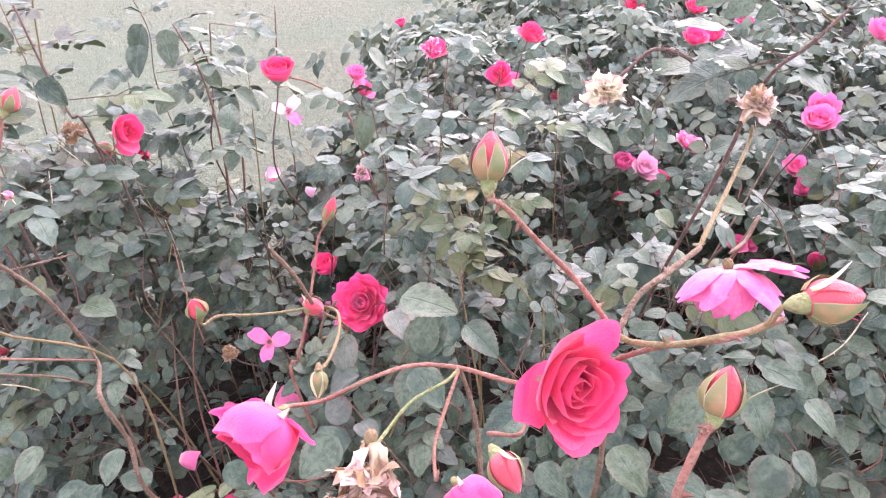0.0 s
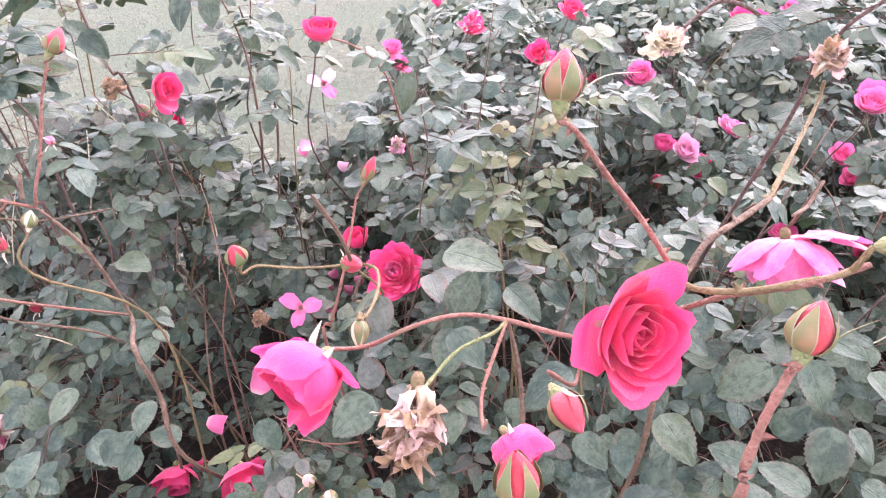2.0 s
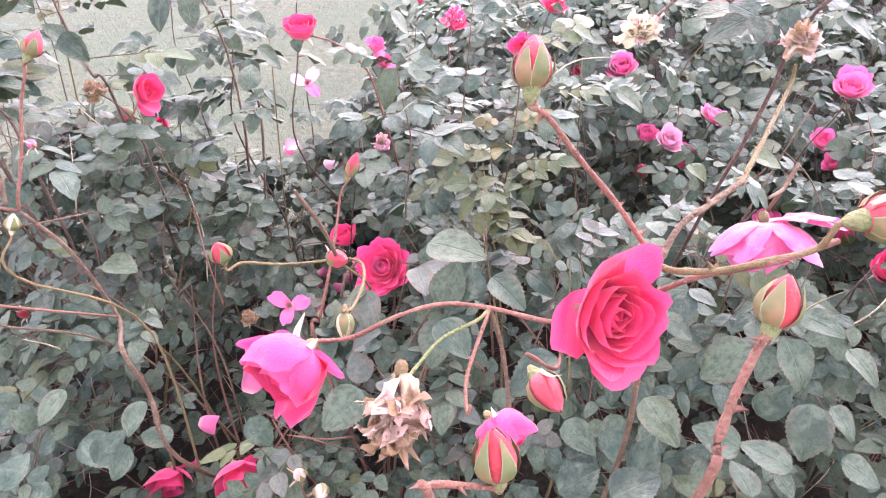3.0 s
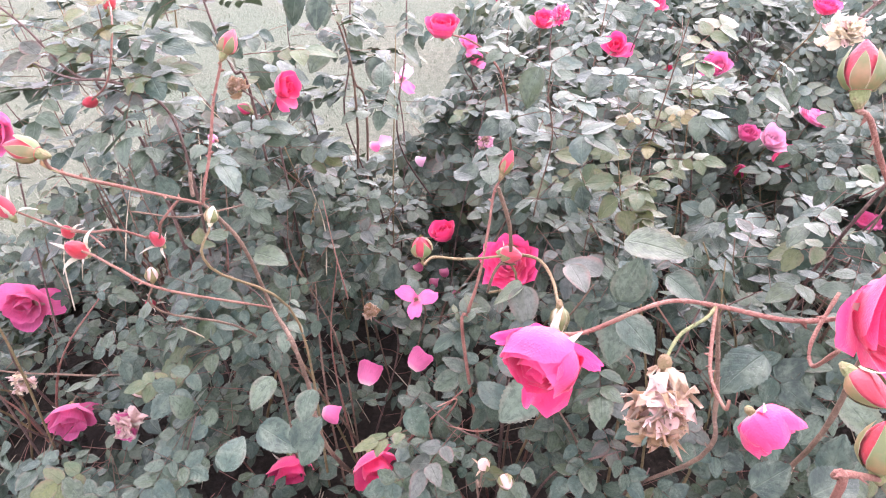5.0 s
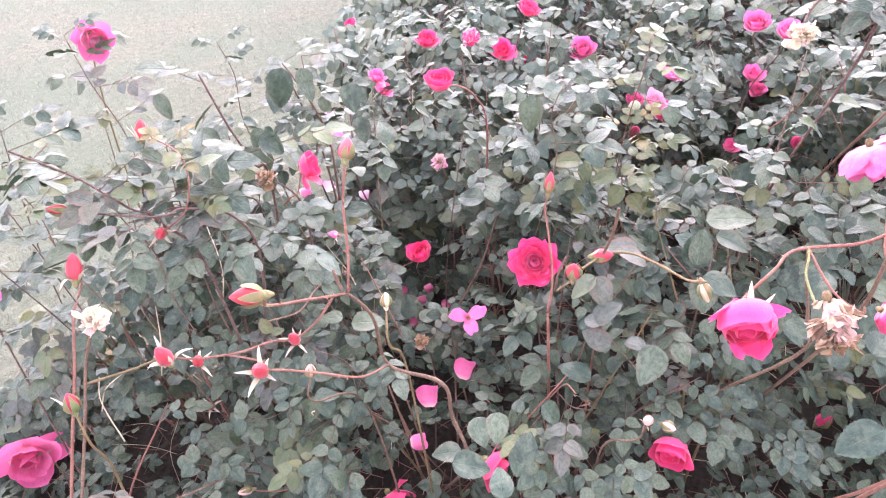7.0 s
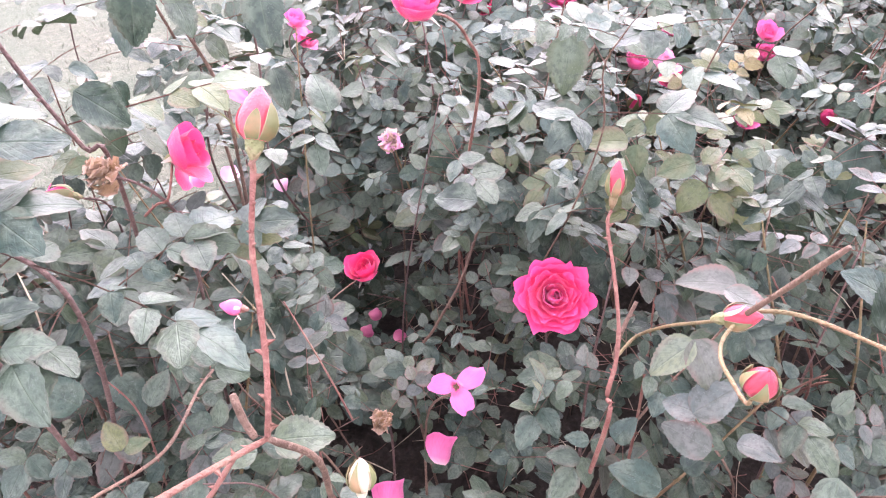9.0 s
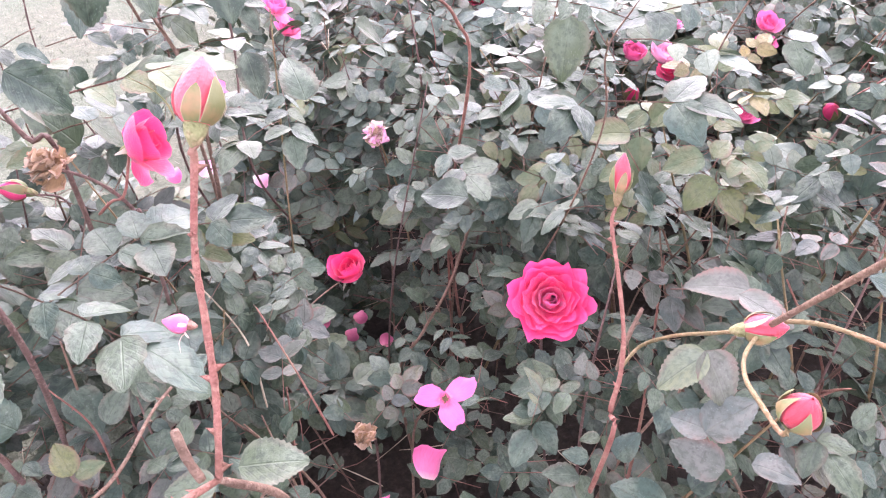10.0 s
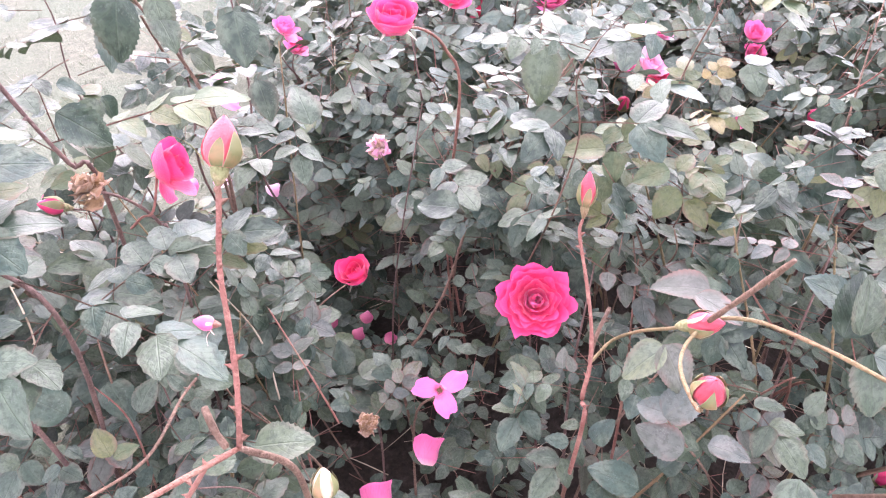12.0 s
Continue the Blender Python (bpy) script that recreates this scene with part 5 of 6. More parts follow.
blade((-0.305, 0.490, 0.702), (-0.260, 0.462, 0.670), "green", (0.24, -0.43, 0.87))
blade((-0.439, 0.638, 0.399), (-0.414, 0.654, 0.428), "green", (0.17, -0.19, 0.97))
blade((-0.381, 0.659, 0.685), (-0.425, 0.648, 0.673), "green", (0.09, -0.49, 0.87))
blade((-0.474, 0.570, 0.726), (-0.494, 0.538, 0.738), "green", (-0.12, -0.40, 0.91))
blade((-0.484, 0.676, 0.663), (-0.505, 0.638, 0.672), "green", (0.25, -0.22, 0.94))
blade((-0.519, 0.711, 0.522), (-0.481, 0.719, 0.527), "green", (0.17, -0.42, 0.89))
blade((-0.276, 0.549, 0.523), (-0.248, 0.532, 0.487), "green", (0.09, -0.50, 0.86))
blade((-0.115, 0.496, 0.632), (-0.159, 0.466, 0.600), "green", (0.17, -0.48, 0.86))
blade((-0.245, 0.390, 0.588), (-0.217, 0.416, 0.611), "green", (-0.23, -0.27, 0.94))
blade((-0.219, 0.632, 0.660), (-0.181, 0.661, 0.676), "green", (-0.08, -0.50, 0.86))
blade((-0.106, 0.433, 0.578), (-0.051, 0.449, 0.578), "green", (0.04, -0.23, 0.97))
blade((-0.180, 0.444, 0.591), (-0.198, 0.415, 0.560), "green", (-0.18, -0.19, 0.97))
blade((-0.154, 0.496, 0.508), (-0.126, 0.479, 0.469), "green", (0.25, -0.48, 0.84))
blade((-0.423, 0.344, 0.662), (-0.413, 0.377, 0.677), "green", (0.02, -0.29, 0.96))
blade((-0.394, 0.738, 0.532), (-0.414, 0.693, 0.527), "green", (0.04, -0.21, 0.98))
blade((-0.406, 0.764, 0.554), (-0.370, 0.767, 0.524), "green", (0.18, -0.49, 0.85))
blade((-0.597, 0.581, 0.460), (-0.610, 0.576, 0.501), "green", (0.16, -0.36, 0.92))
blade((-0.406, 0.593, 0.346), (-0.428, 0.562, 0.349), "green", (0.26, -0.47, 0.84))
blade((-0.416, 0.919, 0.952), (-0.422, 0.890, 0.917), "green", (-0.03, -0.18, 0.98))
blade((-0.470, 1.138, 0.894), (-0.458, 1.110, 0.858), "green", (0.28, -0.31, 0.91))
blade((-0.351, 1.014, 0.781), (-0.352, 1.051, 0.817), "green", (0.08, -0.29, 0.95))
blade((-0.472, 1.173, 0.785), (-0.516, 1.170, 0.759), "green", (-0.01, -0.41, 0.91))
blade((-0.308, 0.959, 0.868), (-0.274, 0.964, 0.838), "green", (0.23, -0.34, 0.91))
blade((-0.626, 1.004, 0.625), (-0.600, 1.008, 0.591), "green", (0.22, -0.20, 0.95))
blade((-0.741, 1.020, 0.706), (-0.774, 1.019, 0.677), "green", (0.15, -0.23, 0.96))
blade((-0.581, 0.906, 0.569), (-0.560, 0.916, 0.616), "green", (0.05, -0.27, 0.96))
blade((-0.079, 0.933, 0.849), (-0.040, 0.915, 0.823), "green", (0.03, -0.18, 0.98))
blade((-0.099, 0.930, 0.846), (-0.123, 0.903, 0.794), "green", (-0.19, -0.23, 0.95))
blade((-0.198, 0.885, 0.641), (-0.236, 0.851, 0.629), "green", (0.20, -0.18, 0.96))
blade((-0.205, 1.055, 0.571), (-0.248, 1.021, 0.576), "green", (0.23, -0.18, 0.96))
blade((-0.196, 1.249, 0.757), (-0.236, 1.235, 0.784), "green", (0.16, -0.40, 0.90))
blade((-0.279, 1.266, 0.829), (-0.308, 1.235, 0.811), "green", (-0.20, -0.49, 0.85))
blade((-0.701, 1.101, 0.851), (-0.714, 1.060, 0.835), "green", (-0.17, -0.37, 0.91))
blade((-0.442, 1.215, 0.813), (-0.415, 1.212, 0.782), "green", (-0.25, -0.37, 0.90))
blade((-0.593, 1.156, 0.833), (-0.567, 1.156, 0.817), "green", (-0.12, -0.37, 0.92))
blade((-0.574, 0.920, 0.877), (-0.559, 0.943, 0.844), "old", (0.17, -0.45, 0.87))
blade((0.009, 0.820, 0.712), (-0.031, 0.835, 0.703), "young", (0.25, -0.48, 0.84))
blade((0.020, 0.818, 0.709), (0.050, 0.827, 0.719), "young", (-0.21, -0.34, 0.92))
blade((0.016, 0.808, 0.691), (-0.015, 0.810, 0.659), "young", (-0.23, -0.32, 0.92))
blade((0.024, 0.810, 0.695), (0.062, 0.800, 0.680), "young", (-0.19, -0.49, 0.85))
blade((0.024, 0.799, 0.677), (0.028, 0.765, 0.658), "young", (-0.19, -0.48, 0.86))
blade((0.077, 0.826, 0.731), (0.107, 0.841, 0.748), "young", (0.29, -0.48, 0.83))
blade((0.335, 0.900, 0.725), (0.362, 0.861, 0.709), "green", (0.21, -0.18, 0.96))
blade((0.183, 0.504, 0.904), (0.204, 0.475, 0.871), "green", (0.29, -0.36, 0.89))
blade((0.222, 0.588, 0.943), (0.251, 0.599, 0.973), "green", (-0.08, -0.48, 0.87))
blade((0.256, 0.497, 0.987), (0.286, 0.481, 1.021), "green", (-0.20, -0.31, 0.93))
blade((0.324, 0.586, 1.013), (0.357, 0.567, 1.004), "green", (0.25, -0.18, 0.95))
blade((0.341, 0.747, 0.860), (0.381, 0.755, 0.876), "green", (0.18, -0.26, 0.95))
blade((0.331, 0.552, 0.875), (0.347, 0.563, 0.912), "green", (-0.09, -0.50, 0.86))
blade((0.356, 0.575, 0.899), (0.383, 0.550, 0.880), "green", (0.25, -0.17, 0.95))
blade((0.215, 0.880, 0.827), (0.256, 0.865, 0.806), "green", (-0.01, -0.29, 0.96))
blade((0.430, 0.958, 0.730), (0.405, 0.987, 0.732), "green", (-0.03, -0.43, 0.90))
blade((0.348, 1.038, 0.858), (0.383, 1.052, 0.880), "green", (0.24, -0.36, 0.90))
blade((0.276, 0.996, 0.744), (0.306, 0.958, 0.726), "green", (-0.26, -0.46, 0.85))
blade((0.080, 0.784, 0.947), (0.120, 0.758, 0.929), "green", (0.04, -0.20, 0.98))
blade((0.178, 0.921, 0.701), (0.217, 0.916, 0.663), "green", (0.09, -0.39, 0.92))
blade((0.287, 0.846, 0.622), (0.321, 0.824, 0.594), "green", (-0.09, -0.47, 0.88))
blade((0.161, 0.898, 0.653), (0.193, 0.861, 0.633), "green", (-0.12, -0.22, 0.97))
blade((0.239, 0.367, 0.912), (0.257, 0.363, 0.947), "green", (-0.08, -0.30, 0.95))
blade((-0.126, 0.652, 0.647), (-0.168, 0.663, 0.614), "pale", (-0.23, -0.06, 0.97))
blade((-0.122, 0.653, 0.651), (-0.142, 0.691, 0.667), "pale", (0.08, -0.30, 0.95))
blade((-0.127, 0.655, 0.648), (-0.124, 0.613, 0.614), "old", (-0.16, -0.02, 0.99))
blade((-0.129, 0.620, 0.574), (-0.145, 0.657, 0.567), "old", (-0.35, -0.17, 0.92))
blade((-0.127, 0.597, 0.541), (-0.156, 0.638, 0.555), "old", (-0.35, -0.28, 0.89))
blade((-0.107, 0.588, 0.552), (-0.083, 0.555, 0.559), "old", (0.17, -0.20, 0.96))
blade((-0.145, 0.618, 0.588), (-0.112, 0.606, 0.626), "old", (-0.29, -0.20, 0.94))
blade((-0.017, 0.702, 0.630), (-0.064, 0.743, 0.634), "old", (0.17, -0.23, 0.96))
blade((0.005, 0.737, 0.612), (-0.022, 0.766, 0.624), "old", (-0.02, -0.15, 0.99))
blade((-0.064, 0.683, 0.663), (-0.047, 0.634, 0.659), "old", (0.04, -0.14, 0.99))
blade((-0.162, 0.689, 0.459), (-0.140, 0.688, 0.490), "green", (-0.22, -0.19, 0.96))
blade((-0.144, 0.624, 0.443), (-0.183, 0.668, 0.457), "green", (0.18, -0.23, 0.96))
blade((0.040, 0.741, 0.620), (0.051, 0.704, 0.598), "green", (0.12, -0.45, 0.89))
blade((-0.107, 0.630, 0.441), (-0.082, 0.625, 0.473), "green", (0.00, -0.11, 0.99))
blade((-0.210, 0.948, 0.607), (-0.265, 0.930, 0.561), "green", (-0.21, 0.01, 0.98))
blade((-0.210, 0.956, 0.615), (-0.251, 0.991, 0.615), "green", (-0.38, -0.22, 0.90))
blade((-0.206, 0.952, 0.614), (-0.181, 0.904, 0.603), "green", (0.12, -0.18, 0.97))
blade((-0.193, 0.965, 0.638), (-0.236, 1.008, 0.636), "green", (-0.36, -0.25, 0.90))
blade((-0.195, 0.960, 0.630), (-0.158, 0.937, 0.626), "green", (-0.06, -0.37, 0.93))
blade((-0.276, 0.939, 0.565), (-0.311, 0.924, 0.553), "green", (0.16, -0.35, 0.92))
blade((-0.125, 0.965, 0.751), (-0.149, 0.975, 0.724), "green", (0.05, -0.13, 0.99))
blade((-0.127, 0.968, 0.754), (-0.147, 0.986, 0.728), "green", (0.06, -0.23, 0.97))
blade((-0.119, 0.963, 0.754), (-0.099, 0.925, 0.748), "green", (-0.08, -0.17, 0.98))
blade((-0.543, 0.831, 0.656), (-0.557, 0.854, 0.678), "green", (0.06, -0.25, 0.97))
blade((-0.541, 0.832, 0.657), (-0.513, 0.844, 0.660), "green", (0.20, -0.20, 0.96))
blade((-0.544, 0.829, 0.654), (-0.513, 0.825, 0.632), "green", (-0.01, -0.43, 0.90))
blade((-0.560, 0.823, 0.650), (-0.569, 0.831, 0.667), "green", (-0.17, -0.05, 0.98))
blade((-0.650, 0.808, 0.685), (-0.673, 0.816, 0.720), "green", (-0.28, -0.21, 0.94))
blade((-0.528, 0.691, 0.693), (-0.560, 0.699, 0.698), "green", (-0.08, -0.13, 0.99))
blade((-0.516, 0.743, 0.631), (-0.464, 0.726, 0.630), "green", (0.16, -0.23, 0.96))
blade((-0.624, 0.902, 0.556), (-0.599, 0.924, 0.581), "green", (-0.30, -0.32, 0.90))
blade((-0.652, 0.966, 0.555), (-0.636, 0.921, 0.528), "green", (0.17, -0.19, 0.97))
blade((-0.659, 1.075, 0.608), (-0.696, 1.043, 0.591), "green", (-0.22, -0.01, 0.98))
blade((-0.654, 1.074, 0.605), (-0.624, 1.061, 0.556), "green", (-0.25, -0.13, 0.96))
blade((-0.672, 1.017, 0.540), (-0.715, 1.017, 0.560), "green", (-0.10, -0.16, 0.98))
blade((-0.659, 1.008, 0.527), (-0.705, 0.986, 0.523), "green", (0.08, -0.47, 0.88))
blade((-0.371, 1.030, 0.334), (-0.362, 1.056, 0.383), "green", (0.19, -0.22, 0.96))
blade((-0.349, 1.018, 0.328), (-0.303, 1.036, 0.333), "green", (-0.08, -0.29, 0.95))
blade((-0.427, 1.003, 0.369), (-0.469, 0.971, 0.363), "green", (-0.35, -0.27, 0.90))
blade((-0.425, 1.033, 0.396), (-0.446, 1.078, 0.410), "green", (-0.39, -0.22, 0.90))
blade((-0.484, 0.989, 0.419), (-0.458, 0.961, 0.399), "green", (0.09, -0.49, 0.87))
blade((-0.649, 0.775, 0.771), (-0.628, 0.791, 0.785), "old", (-0.01, -0.11, 0.99))
blade((-0.651, 0.841, 0.576), (-0.658, 0.869, 0.594), "young", (0.16, -0.30, 0.94))
blade((-0.649, 0.840, 0.575), (-0.624, 0.844, 0.575), "young", (0.17, -0.30, 0.94))
blade((-0.096, 0.822, 0.878), (-0.094, 0.807, 0.828), "green", (-0.34, -0.27, 0.90))
blade((-0.100, 0.827, 0.881), (-0.137, 0.844, 0.871), "green", (0.04, -0.43, 0.90))
blade((-0.091, 0.820, 0.884), (-0.067, 0.778, 0.870), "green", (0.09, -0.40, 0.91))
blade((-0.016, 0.906, 0.704), (-0.068, 0.927, 0.708), "young", (-0.03, -0.45, 0.89))
blade((0.003, 0.897, 0.717), (0.020, 0.884, 0.750), "young", (0.05, -0.38, 0.93))
blade((-0.008, 0.897, 0.702), (-0.023, 0.878, 0.668), "young", (-0.35, -0.19, 0.92))
blade((0.005, 0.896, 0.718), (0.044, 0.887, 0.723), "young", (-0.22, -0.28, 0.93))
blade((0.045, 0.818, 0.679), (0.066, 0.790, 0.689), "young", (-0.37, -0.20, 0.91))
blade((0.050, 0.808, 0.675), (0.051, 0.762, 0.651), "young", (-0.29, -0.14, 0.95))
blade((0.064, 0.866, 0.763), (0.077, 0.879, 0.786), "yellow", (0.09, -0.50, 0.86))
blade((0.069, 0.861, 0.764), (0.085, 0.828, 0.777), "yellow", (-0.40, -0.26, 0.88))
blade((0.070, 0.857, 0.759), (0.090, 0.840, 0.782), "yellow", (-0.27, -0.12, 0.96))
blade((0.062, 0.866, 0.760), (0.056, 0.833, 0.746), "yellow", (-0.23, -0.03, 0.97))
blade((0.309, 0.903, 0.741), (0.348, 0.870, 0.763), "green", (0.09, -0.40, 0.91))
blade((0.316, 0.871, 0.712), (0.303, 0.822, 0.665), "green", (0.08, -0.44, 0.90))
blade((0.310, 0.823, 0.650), (0.286, 0.786, 0.575), "green", (-0.02, -0.15, 0.99))
blade((0.254, 0.866, 0.601), (0.255, 0.916, 0.611), "green", (-0.38, -0.27, 0.88))
blade((0.207, 1.014, 0.705), (0.173, 1.058, 0.704), "green", (-0.19, -0.07, 0.98))
blade((-0.509, 1.159, 0.895), (-0.539, 1.138, 0.840), "green", (-0.15, -0.10, 0.98))
blade((-0.565, 1.204, 0.786), (-0.589, 1.178, 0.763), "green", (0.11, -0.45, 0.89))
blade((-0.558, 1.205, 0.787), (-0.549, 1.200, 0.754), "green", (0.11, -0.24, 0.97))
blade((-0.617, 1.184, 0.749), (-0.644, 1.185, 0.718), "green", (-0.28, -0.25, 0.93))
blade((-0.028, 0.554, 0.703), (0.006, 0.575, 0.749), "green", (0.08, -0.49, 0.87))
blade((-0.025, 0.530, 0.706), (-0.040, 0.499, 0.662), "green", (-0.18, -0.29, 0.94))
blade((0.188, 0.462, 0.834), (0.200, 0.490, 0.878), "green", (0.21, -0.47, 0.86))
blade((0.244, 0.393, 0.912), (0.272, 0.399, 0.958), "green", (-0.08, -0.19, 0.98))
blade((0.276, 0.515, 1.002), (0.315, 0.511, 1.023), "green", (0.02, -0.22, 0.98))
blade((0.275, 0.599, 0.916), (0.304, 0.615, 0.947), "green", (0.27, -0.47, 0.84))
blade((0.264, 0.715, 0.824), (0.280, 0.669, 0.770), "green", (0.17, -0.19, 0.97))
blade((0.360, 0.581, 0.901), (0.369, 0.584, 0.924), "green", (0.30, -0.48, 0.83))
blade((0.364, 0.573, 0.893), (0.364, 0.571, 0.875), "green", (0.23, -0.39, 0.89))
blade((0.255, 0.719, 0.825), (0.290, 0.711, 0.807), "young", (0.29, -0.47, 0.83))
blade((0.271, 0.701, 0.804), (0.284, 0.674, 0.797), "young", (0.09, -0.42, 0.90))
blade((0.331, 0.684, 0.825), (0.368, 0.673, 0.816), "young", (0.25, -0.34, 0.91))
blade((0.064, 0.841, 0.928), (0.087, 0.812, 0.872), "green", (0.27, -0.40, 0.88))
blade((0.085, 0.840, 0.934), (0.137, 0.836, 0.892), "green", (-0.03, -0.46, 0.89))
blade((-0.365, 0.575, 0.624), (-0.307, 0.547, 0.585), "green", (0.14, -0.47, 0.87))
blade((-0.395, 0.578, 0.646), (-0.437, 0.595, 0.667), "green", (-0.27, -0.45, 0.85))
blade((-0.388, 0.580, 0.644), (-0.360, 0.608, 0.635), "green", (0.29, -0.44, 0.85))
blade((-0.461, 0.588, 0.708), (-0.489, 0.555, 0.712), "green", (-0.14, -0.22, 0.97))
blade((-0.448, 0.558, 0.665), (-0.452, 0.521, 0.658), "green", (0.08, -0.46, 0.88))
blade((-0.473, 0.512, 0.640), (-0.485, 0.479, 0.613), "green", (-0.18, -0.41, 0.89))
blade((-0.422, 0.568, 0.655), (-0.419, 0.554, 0.612), "green", (0.21, -0.45, 0.87))
blade((-0.500, 1.129, 0.923), (-0.526, 1.119, 0.853), "green", (0.17, -0.18, 0.97))
blade((-0.466, 1.140, 0.911), (-0.465, 1.124, 0.865), "green", (0.29, -0.44, 0.85))
blade((-0.380, 1.134, 0.793), (-0.378, 1.104, 0.750), "green", (0.06, -0.18, 0.98))
blade((-0.464, 1.112, 0.816), (-0.486, 1.070, 0.789), "green", (0.21, -0.42, 0.88))
blade((-0.571, 0.913, 0.904), (-0.539, 0.906, 0.869), "green", (-0.27, -0.48, 0.83))
blade((-0.315, 1.185, 0.896), (-0.351, 1.184, 0.858), "green", (0.08, -0.19, 0.98))
blade((-0.202, 1.196, 0.853), (-0.228, 1.199, 0.801), "green", (0.28, -0.36, 0.89))
blade((-0.131, 1.203, 0.850), (-0.092, 1.216, 0.815), "green", (-0.26, -0.37, 0.89))
blade((-0.185, 1.170, 0.768), (-0.224, 1.164, 0.792), "green", (0.16, -0.44, 0.88))
blade((-0.188, 0.691, 0.735), (-0.229, 0.715, 0.746), "green", (-0.19, -0.30, 0.93))
blade((-0.184, 0.690, 0.732), (-0.206, 0.685, 0.703), "green", (-0.14, -0.18, 0.97))
blade((-0.173, 0.693, 0.738), (-0.152, 0.698, 0.761), "green", (-0.01, -0.48, 0.88))
blade((-0.092, 0.552, 0.769), (-0.059, 0.520, 0.760), "green", (-0.11, -0.25, 0.96))
blade((-0.094, 0.578, 0.754), (-0.059, 0.584, 0.754), "green", (-0.20, -0.44, 0.88))
blade((-0.165, 0.514, 0.777), (-0.191, 0.490, 0.766), "green", (0.14, -0.22, 0.97))
blade((0.017, 0.574, 0.699), (-0.016, 0.609, 0.726), "green", (-0.01, -0.38, 0.93))
blade((-0.027, 0.528, 0.707), (0.003, 0.487, 0.696), "green", (-0.10, -0.22, 0.97))
blade((-0.081, 0.550, 0.720), (-0.064, 0.564, 0.749), "green", (-0.01, -0.50, 0.87))
blade((-0.477, 0.596, 0.692), (-0.500, 0.557, 0.670), "green", (-0.01, -0.40, 0.92))
blade((-0.346, 0.560, 0.596), (-0.321, 0.594, 0.603), "green", (0.32, -0.42, 0.85))
blade((-0.455, 0.557, 0.634), (-0.499, 0.574, 0.655), "green", (0.27, -0.29, 0.92))
blade((-0.352, 0.696, 0.798), (-0.325, 0.672, 0.753), "green", (0.03, -0.47, 0.88))
blade((-0.569, 1.101, 0.746), (-0.596, 1.100, 0.803), "green", (0.19, -0.54, 0.82))
blade((-0.636, 1.040, 0.854), (-0.664, 1.029, 0.888), "green", (-0.32, -0.36, 0.88))
blade((-0.716, 1.068, 0.946), (-0.696, 1.069, 0.900), "green", (-0.16, -0.18, 0.97))
blade((-0.683, 1.037, 0.857), (-0.712, 1.028, 0.881), "green", (0.22, -0.26, 0.94))
blade((0.064, 0.490, 0.877), (0.015, 0.517, 0.852), "green", (-0.32, -0.36, 0.87))
blade((-0.037, 0.530, 0.807), (0.018, 0.500, 0.816), "green", (-0.14, -0.17, 0.97))
blade((-0.048, 0.493, 0.760), (-0.074, 0.522, 0.778), "green", (-0.32, -0.35, 0.88))
blade((-0.037, 0.220, 0.732), (-0.087, 0.227, 0.711), "green", (0.11, -0.38, 0.92))
blade((-0.161, 0.377, 0.597), (-0.126, 0.359, 0.589), "green", (0.23, -0.42, 0.88))
blade((-0.446, 0.479, 0.565), (-0.396, 0.459, 0.550), "green", (-0.04, -0.30, 0.95))
blade((-0.310, 0.475, 0.595), (-0.365, 0.468, 0.584), "green", (-0.26, -0.39, 0.88))
blade((-0.319, 0.493, 0.605), (-0.296, 0.451, 0.592), "green", (-0.01, -0.40, 0.92))
blade((-0.674, 0.770, 0.974), (-0.689, 0.747, 0.970), "young", (0.14, -0.30, 0.94))
blade((-0.668, 0.773, 0.972), (-0.662, 0.796, 0.979), "young", (0.03, -0.30, 0.95))
blade((-0.651, 0.773, 0.946), (-0.623, 0.792, 0.951), "young", (-0.10, -0.14, 0.98))
hang_flowers()


# ---- leafy shoots whose young leaves stand out ----
def shoot(foot, top, kinds, count, size, spread=1.0, mat=S_BROWN):
    """A thin stem with young leaves all round its upper part."""
    foot, top = Vector(foot), Vector(top)
    b = owner(top)
    bend = [foot.lerp(top, q) + Vector((R.uniform(-0.018, 0.018), R.uniform(-0.018, 0.018), 0)) for q in (0.35, 0.65, 0.85)]
    cane([foot, *bend, top], 0.0026, 0.0014, mat, 6, b, name="shoot")
    for k in range(count):
        q = top.lerp(foot, 0.34 * (k / count) ** 1.2)
        w = 2.4 * k + R.uniform(-0.4, 0.4)
        along = Vector((math.cos(w) * spread, math.sin(w) * spread, 0.55 - 0.6 * k / count + R.uniform(-0.1, 0.1)))
        leaf(q, q + along, size * (0.55 + 0.55 * k / count) * R.uniform(0.85, 1.1), kinds[min(len(kinds) - 1, k * len(kinds) // count)], (R.gauss(0, 0.15), -0.3, 1), b=b)


shoot((0.02, 0.93, 0.40), (0.062, 0.862, 0.775), ("yellow", "young", "young", "young"), 11, 0.040)
shoot((0.03, 0.90, 0.35), (0.028, 0.815, 0.690), ("young", "green", "young"), 7, 0.038)
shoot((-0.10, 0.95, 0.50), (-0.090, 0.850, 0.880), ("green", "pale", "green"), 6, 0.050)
shoot((0.06, 0.95, 0.50), (0.085, 0.860, 0.935), ("green", "young", "green"), 6, 0.052)
shoot((-0.72, 0.95, 0.45), (-0.690, 0.830, 0.965), ("yellow", "young", "green"), 8, 0.034)
shoot((-0.78, 0.98, 0.45), (-0.800, 0.900, 0.900), ("young", "green", "green"), 8, 0.036)
